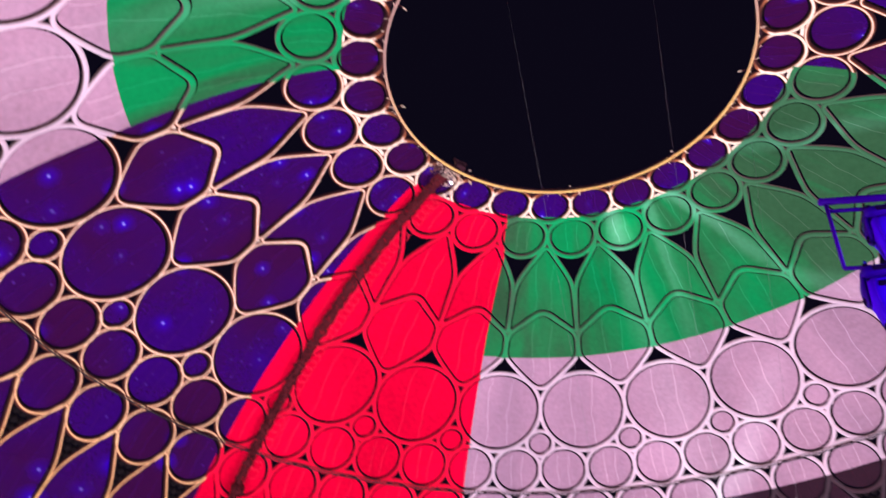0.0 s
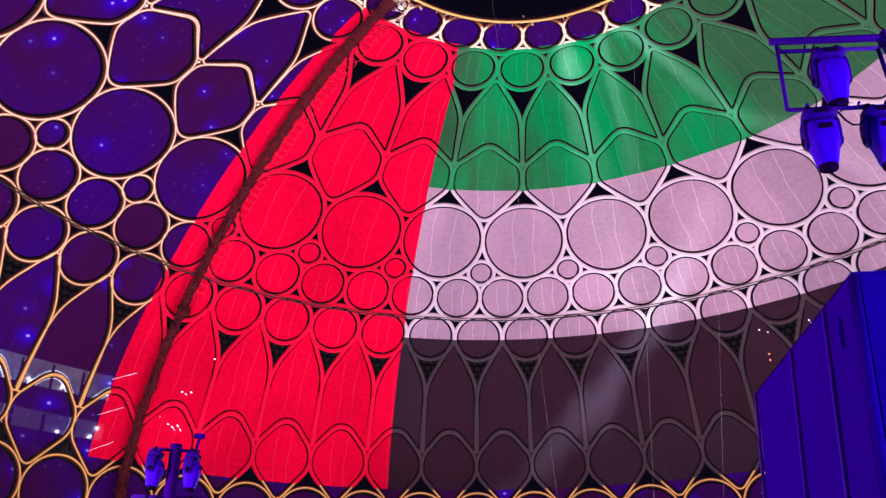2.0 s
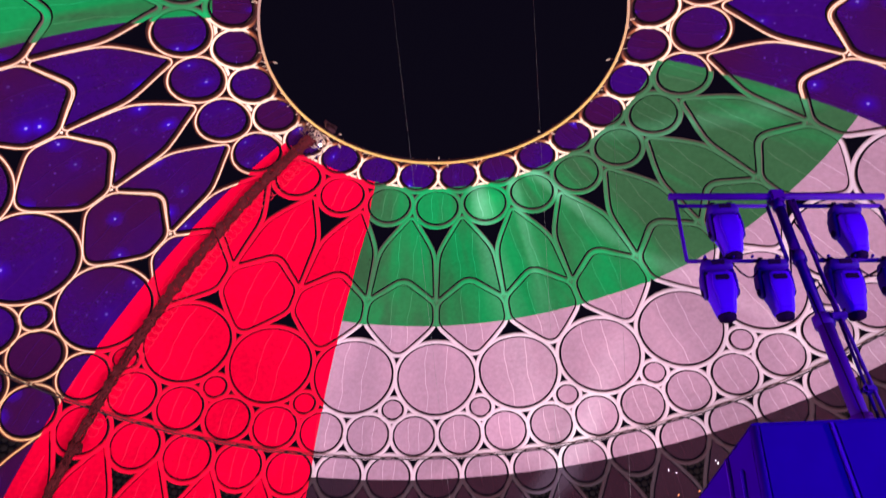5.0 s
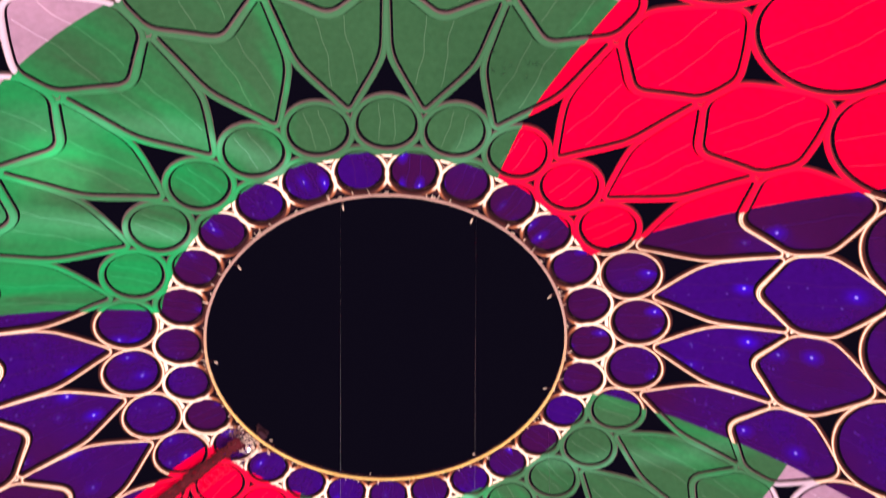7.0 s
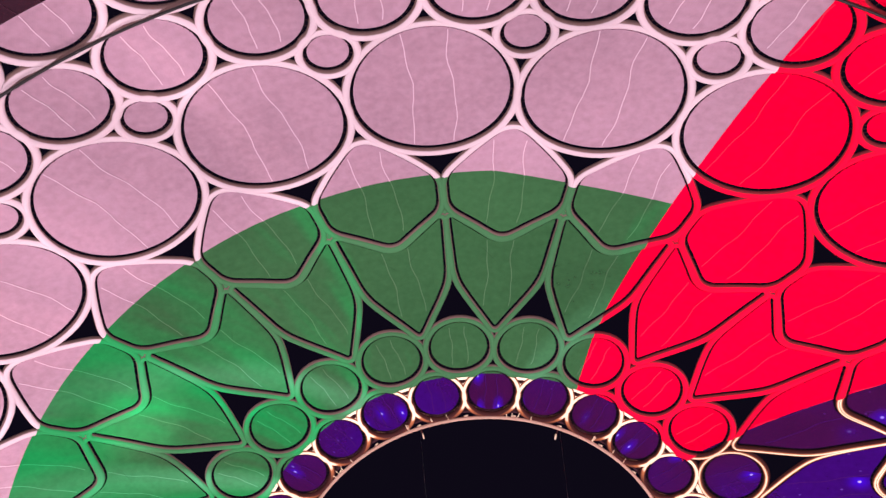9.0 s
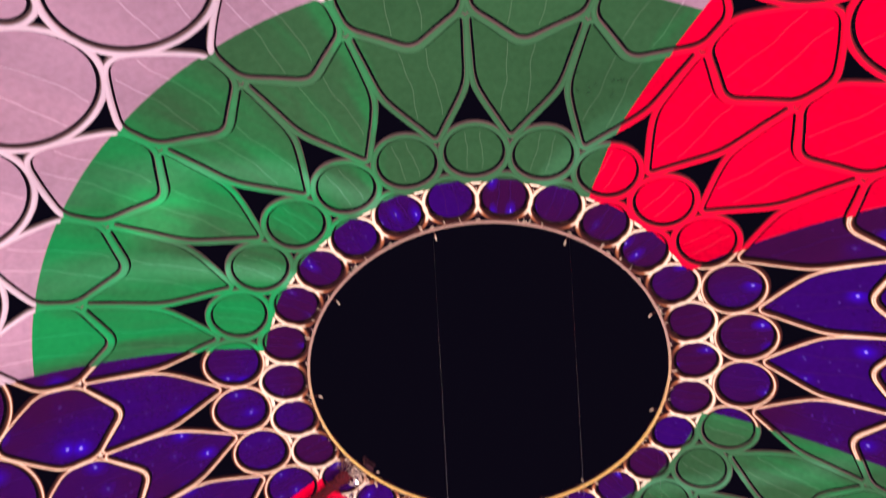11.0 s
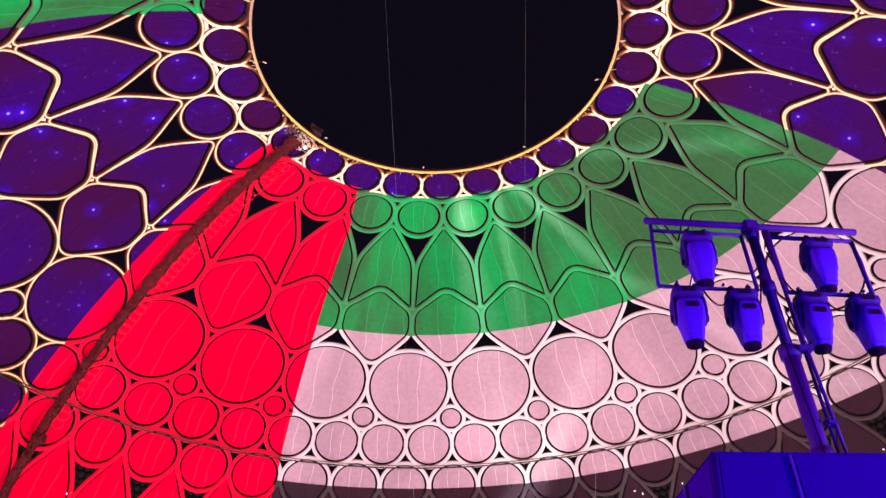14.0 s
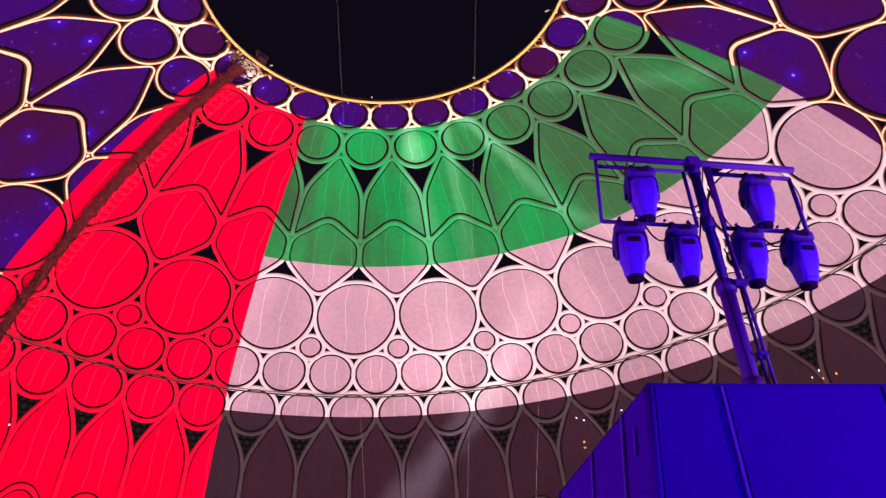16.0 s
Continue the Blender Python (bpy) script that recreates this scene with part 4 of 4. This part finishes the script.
def pod():
    t = empty("projector_pod", "faceted dark metal projector pod in blue light on steel legs", "pod", m=POD)
    W, Dp, Z0, Z1 = 3.7, 3.05, 2.5, 4.57
    part("body", bm_mesh("body", box_bm((0.03, 0.03, Z0), (W - 0.03, Dp, Z1 - 0.04), 0.02), M_PAINT), t)
    # cladding panels on the front and the side, with a joint between those of the front
    for x0, x1 in ((0.03, 0.672), (0.688, 2.207), (2.223, W)):
        part("cladding_panel", bm_mesh("cladding_panel", box_bm((x0, -0.03, Z0 + 0.02), (x1, 0.028, Z1 - 0.028), 0.010), M_PAINT), t)
    for y0, y1 in ((0.0, 0.638), (0.642, 1.638), (1.642, 2.98)):
        part("cladding_panel", bm_mesh("cladding_panel", box_bm((-0.03, y0 + 0.032, Z0 + 0.02), (0.028, y1, Z1 - 0.028), 0.010), M_PAINT), t)
    v, f = pipe([(0.0, 0.0, Z0 + 0.02), (0.0, 0.0, (Z0 + Z1) / 2), (0.0, 0.0, Z1 - 0.03)], 0.040, 12)
    part("corner_post", mesh_of("corner_post", v, f, [M_PAINT]), t)
    for y in (0.64, 1.64, 3.0):
        part("side_rib", bm_mesh("side_rib", box_bm((-0.062, y - 0.020, Z0), (-0.032, y + 0.020, Z1 - 0.03), 0.008), M_RIB), t, "raised rib in a brighter lit tone")
    part("front_rib", bm_mesh("front_rib", box_bm((0.640, -0.050, Z0 + 0.02), (0.672, -0.032, Z1 - 0.03), 0.006), M_RIB), t, "raised rib in a brighter lit tone")
    part("roof", bm_mesh("roof", box_bm((-0.03, -0.03, Z1 - 0.026), (W, Dp, Z1), 0.010), M_PAINT), t)
    part("underside", bm_mesh("underside", box_bm((0.0, 0.0, Z0 - 0.08), (W, Dp, Z0 - 0.004), 0.01), M_BLACK), t, "black underside tray")
    part("handle", bm_mesh("handle", box_bm((-0.065, 0.30, 4.02), (-0.034, 0.33, 4.30), 0.008), M_FIXTURE), t, "pale upright handle")
    for x, y in ((0.5, 0.9), (W - 0.5, 0.9), (0.5, Dp - 0.4), (W - 0.5, Dp - 0.4)):
        part("leg", bm_mesh("leg", box_bm((x - 0.09, y - 0.09, 0.0), (x + 0.09, y + 0.09, Z0 - 0.085), 0.01), M_PAINT), t)

    # the side wall leans out towards its foot
    for me in {o.data for o in t.children}:
        for vert in me.vertices:
            if vert.co.z > Z0 - 0.09:
                vert.co.x -= 0.11 * (Z1 - vert.co.z) * max(0.0, min(1.0, 1 - vert.co.x / 0.67))


pod()

# lamp mast on the pod's roof: local x along the cross bar, origin at the mast's foot
BAR = Matrix.Translation((2.63 + 0.9905 * 1.44, 8.62 + 0.1371 * 1.44, 4.57)) @ Matrix.Rotation(math.atan2(0.1371, 0.9905), 4, "Z")


def lamp_tower():
    t = empty("lamp_tower", "blue-lit telescopic steel mast with a cross bar for spotlights", "lamp tower", m=BAR)
    z = lambda h: h + EYE - 4.57     # heights above the eye
    beam("mast_lower", (0, 0, 0.0), (0, 0, z(5.05)), 0.098, t, sides=16)
    beam("mast_upper", (0, 0, z(5.0)), (0, 0, z(6.98)), 0.064, t, sides=14)
    for h, rr in ((5.05, 0.122), (6.0, 0.088), (6.86, 0.085), (3.75, 0.13)):
        beam("collar", (0, 0, z(h - 0.07)), (0, 0, z(h + 0.07)), rr, t, sides=14)
    part("foot_plate", bm_mesh("foot_plate", box_bm((-0.3, -0.3, 0.0), (0.3, 0.3, 0.04), 0.008), M_PAINT), t)
    beam("cross_bar", (-1.45, -0.02, z(6.985)), (1.48, -0.02, z(6.985)), 0.047, t, sides=12)
    part("head_block", bm_mesh("head_block", box_bm((-0.10, -0.09, z(6.89)), (0.10, 0.09, z(7.075)), 0.025), M_MAST), t)
    beam("stay", (0.10, -0.10, z(6.85)), (0.24, -0.12, 0.02), 0.022, t, sides=8)
    beam("stay", (0.16, -0.06, z(6.85)), (0.16, -0.06, 0.02), 0.020, t, sides=8)
    beam("cable", (-0.12, -0.13, z(5.4)), (-0.02, -0.14, 0.02), 0.009, t, M_BLACK, 6)
    for u0, u1, w in ((-1.37, -0.16, 0.026), (0.225, 1.39, 0.030)):
        foot = u0 - (0.08 if u0 < 0 else 0.0)
        for p, q in (((u0, 0, z(6.84)), (u1, 0, z(6.84))), ((u1, 0, z(6.84)), (u1, 0, z(5.95))), ((u1, 0, z(5.95)), (foot, 0, z(5.95))), ((foot, 0, z(5.95)), (u0, 0, z(6.98)))):
            beam("frame_tube", p, q, w, t, sides=8)
        bolt_row(t, [(u0 + (u1 - u0) * s, -0.02, z(5.99)) for s in (0.12, 0.42, 0.62, 0.88)])
    # drooping cables between the spotlights
    for x0, x1 in ((-0.90, -0.55), (0.65, 1.05)):
        v, f = pipe([(x0 + (x1 - x0) * s, -0.03, z(5.9 - 0.9 * s * (1 - s))) for s in (0, 0.2, 0.4, 0.6, 0.8, 1.0)], 0.012, 6)
        part("power_cable", mesh_of("power_cable", v, f, [M_BLACK]), t, "thin black drooping cable")
    # slack cables beside the mast, and the clamp where the stays meet it
    for x0, x1, h0, h1, sag in ((0.10, 0.42, 6.55, 5.95, 0.25), (0.10, 0.30, 5.6, 5.2, 0.2), (-0.10, -0.42, 6.1, 5.5, 0.22)):
        v, f = pipe([(x0 + (x1 - x0) * q, -0.04, z(h0 + (h1 - h0) * q - sag * math.sin(math.pi * q))) for q in [k / 8 for k in range(9)]], 0.011, 6)
        part("power_cable", mesh_of("power_cable", v, f, [M_BLACK]), t, "thin black drooping cable")
    part("stay_clamp", bm_mesh("stay_clamp", box_bm((0.09, -0.14, z(4.05)), (0.25, -0.03, z(4.16)), 0.03), M_BASE), t, "dark stay clamp")
    part("stay_clamp", bm_mesh("stay_clamp", box_bm((0.04, -0.15, z(5.02)), (0.24, -0.03, z(5.10)), 0.015), M_BASE), t, "dark stay clamp")
    return t


lamp_tower()
head0, head1 = moving_head(True), moving_head(False)
placed = set()
for u, h, yaw, lean, proto in ((0.645, 6.80, 0, 2, head1), (2.295, 6.80, 4, 3, head1), (0.33, 5.91, -3, 3, head0), (1.03, 5.91, 0, 2, head0), (1.935, 5.91, 2, 3, head0), (2.64, 5.91, 4, 3, head0)):
    m = Matrix.Translation((2.63 + 0.9905 * u, 8.62 + 0.1371 * u - 0.02, h + EYE)) @ pose(0, 0, 0, 6, lean, 1 + yaw)
    if proto in placed:
        copy_thing(proto, m)
    else:
        proto.matrix_basis = m
        placed.add(proto)


def small_tower(x, y, top):
    t = empty("lamp_tower", "short blue-lit steel mast with two spotlights on a bar", "lamp tower", m=Matrix.Translation((x, y, 0)) @ pose(0, 0, 0, 0, 0, 27))
    beam("mast", (0, 0, 0), (0, 0, top), 0.13, t, sides=14)
    beam("cross_bar", (-0.5, 0, top - 0.12), (0.5, 0, top - 0.12), 0.035, t)
    part("foot_plate", bm_mesh("foot_plate", box_bm((-0.35, -0.35, 0), (0.35, 0.35, 0.05), 0.01), M_PAINT), t)
    v, f = pipe([(0.42, 0.1, top - 0.1), (0.46, 0.1, top + 0.20)], 0.03, 8)
    part("bracket", mesh_of("bracket", v, f, [M_PAINT]), t)
    part("sensor", bm_mesh("sensor", box_bm((0.34, 0.02, top + 0.20), (0.58, 0.18, top + 0.29), 0.02), M_PAINT), t)
    for u, dz in ((-0.38, 0.0), (0.38, 0.0), (-0.42, -1.0), (0.42, -1.0)):
        copy_thing(head0, Matrix.Translation((x, y, 0)) @ pose(0, 0, 0, 0, 0, 27) @ Matrix.Translation((u, -0.05, top - 0.17 + dz)) @ pose(0, 0, 0, 5, 0, 75))
    beam("cross_bar", (-0.75, 0, top - 1.12), (0.75, 0, top - 1.12), 0.045, t)


small_tower(-8.75, 16.87, 6.52)
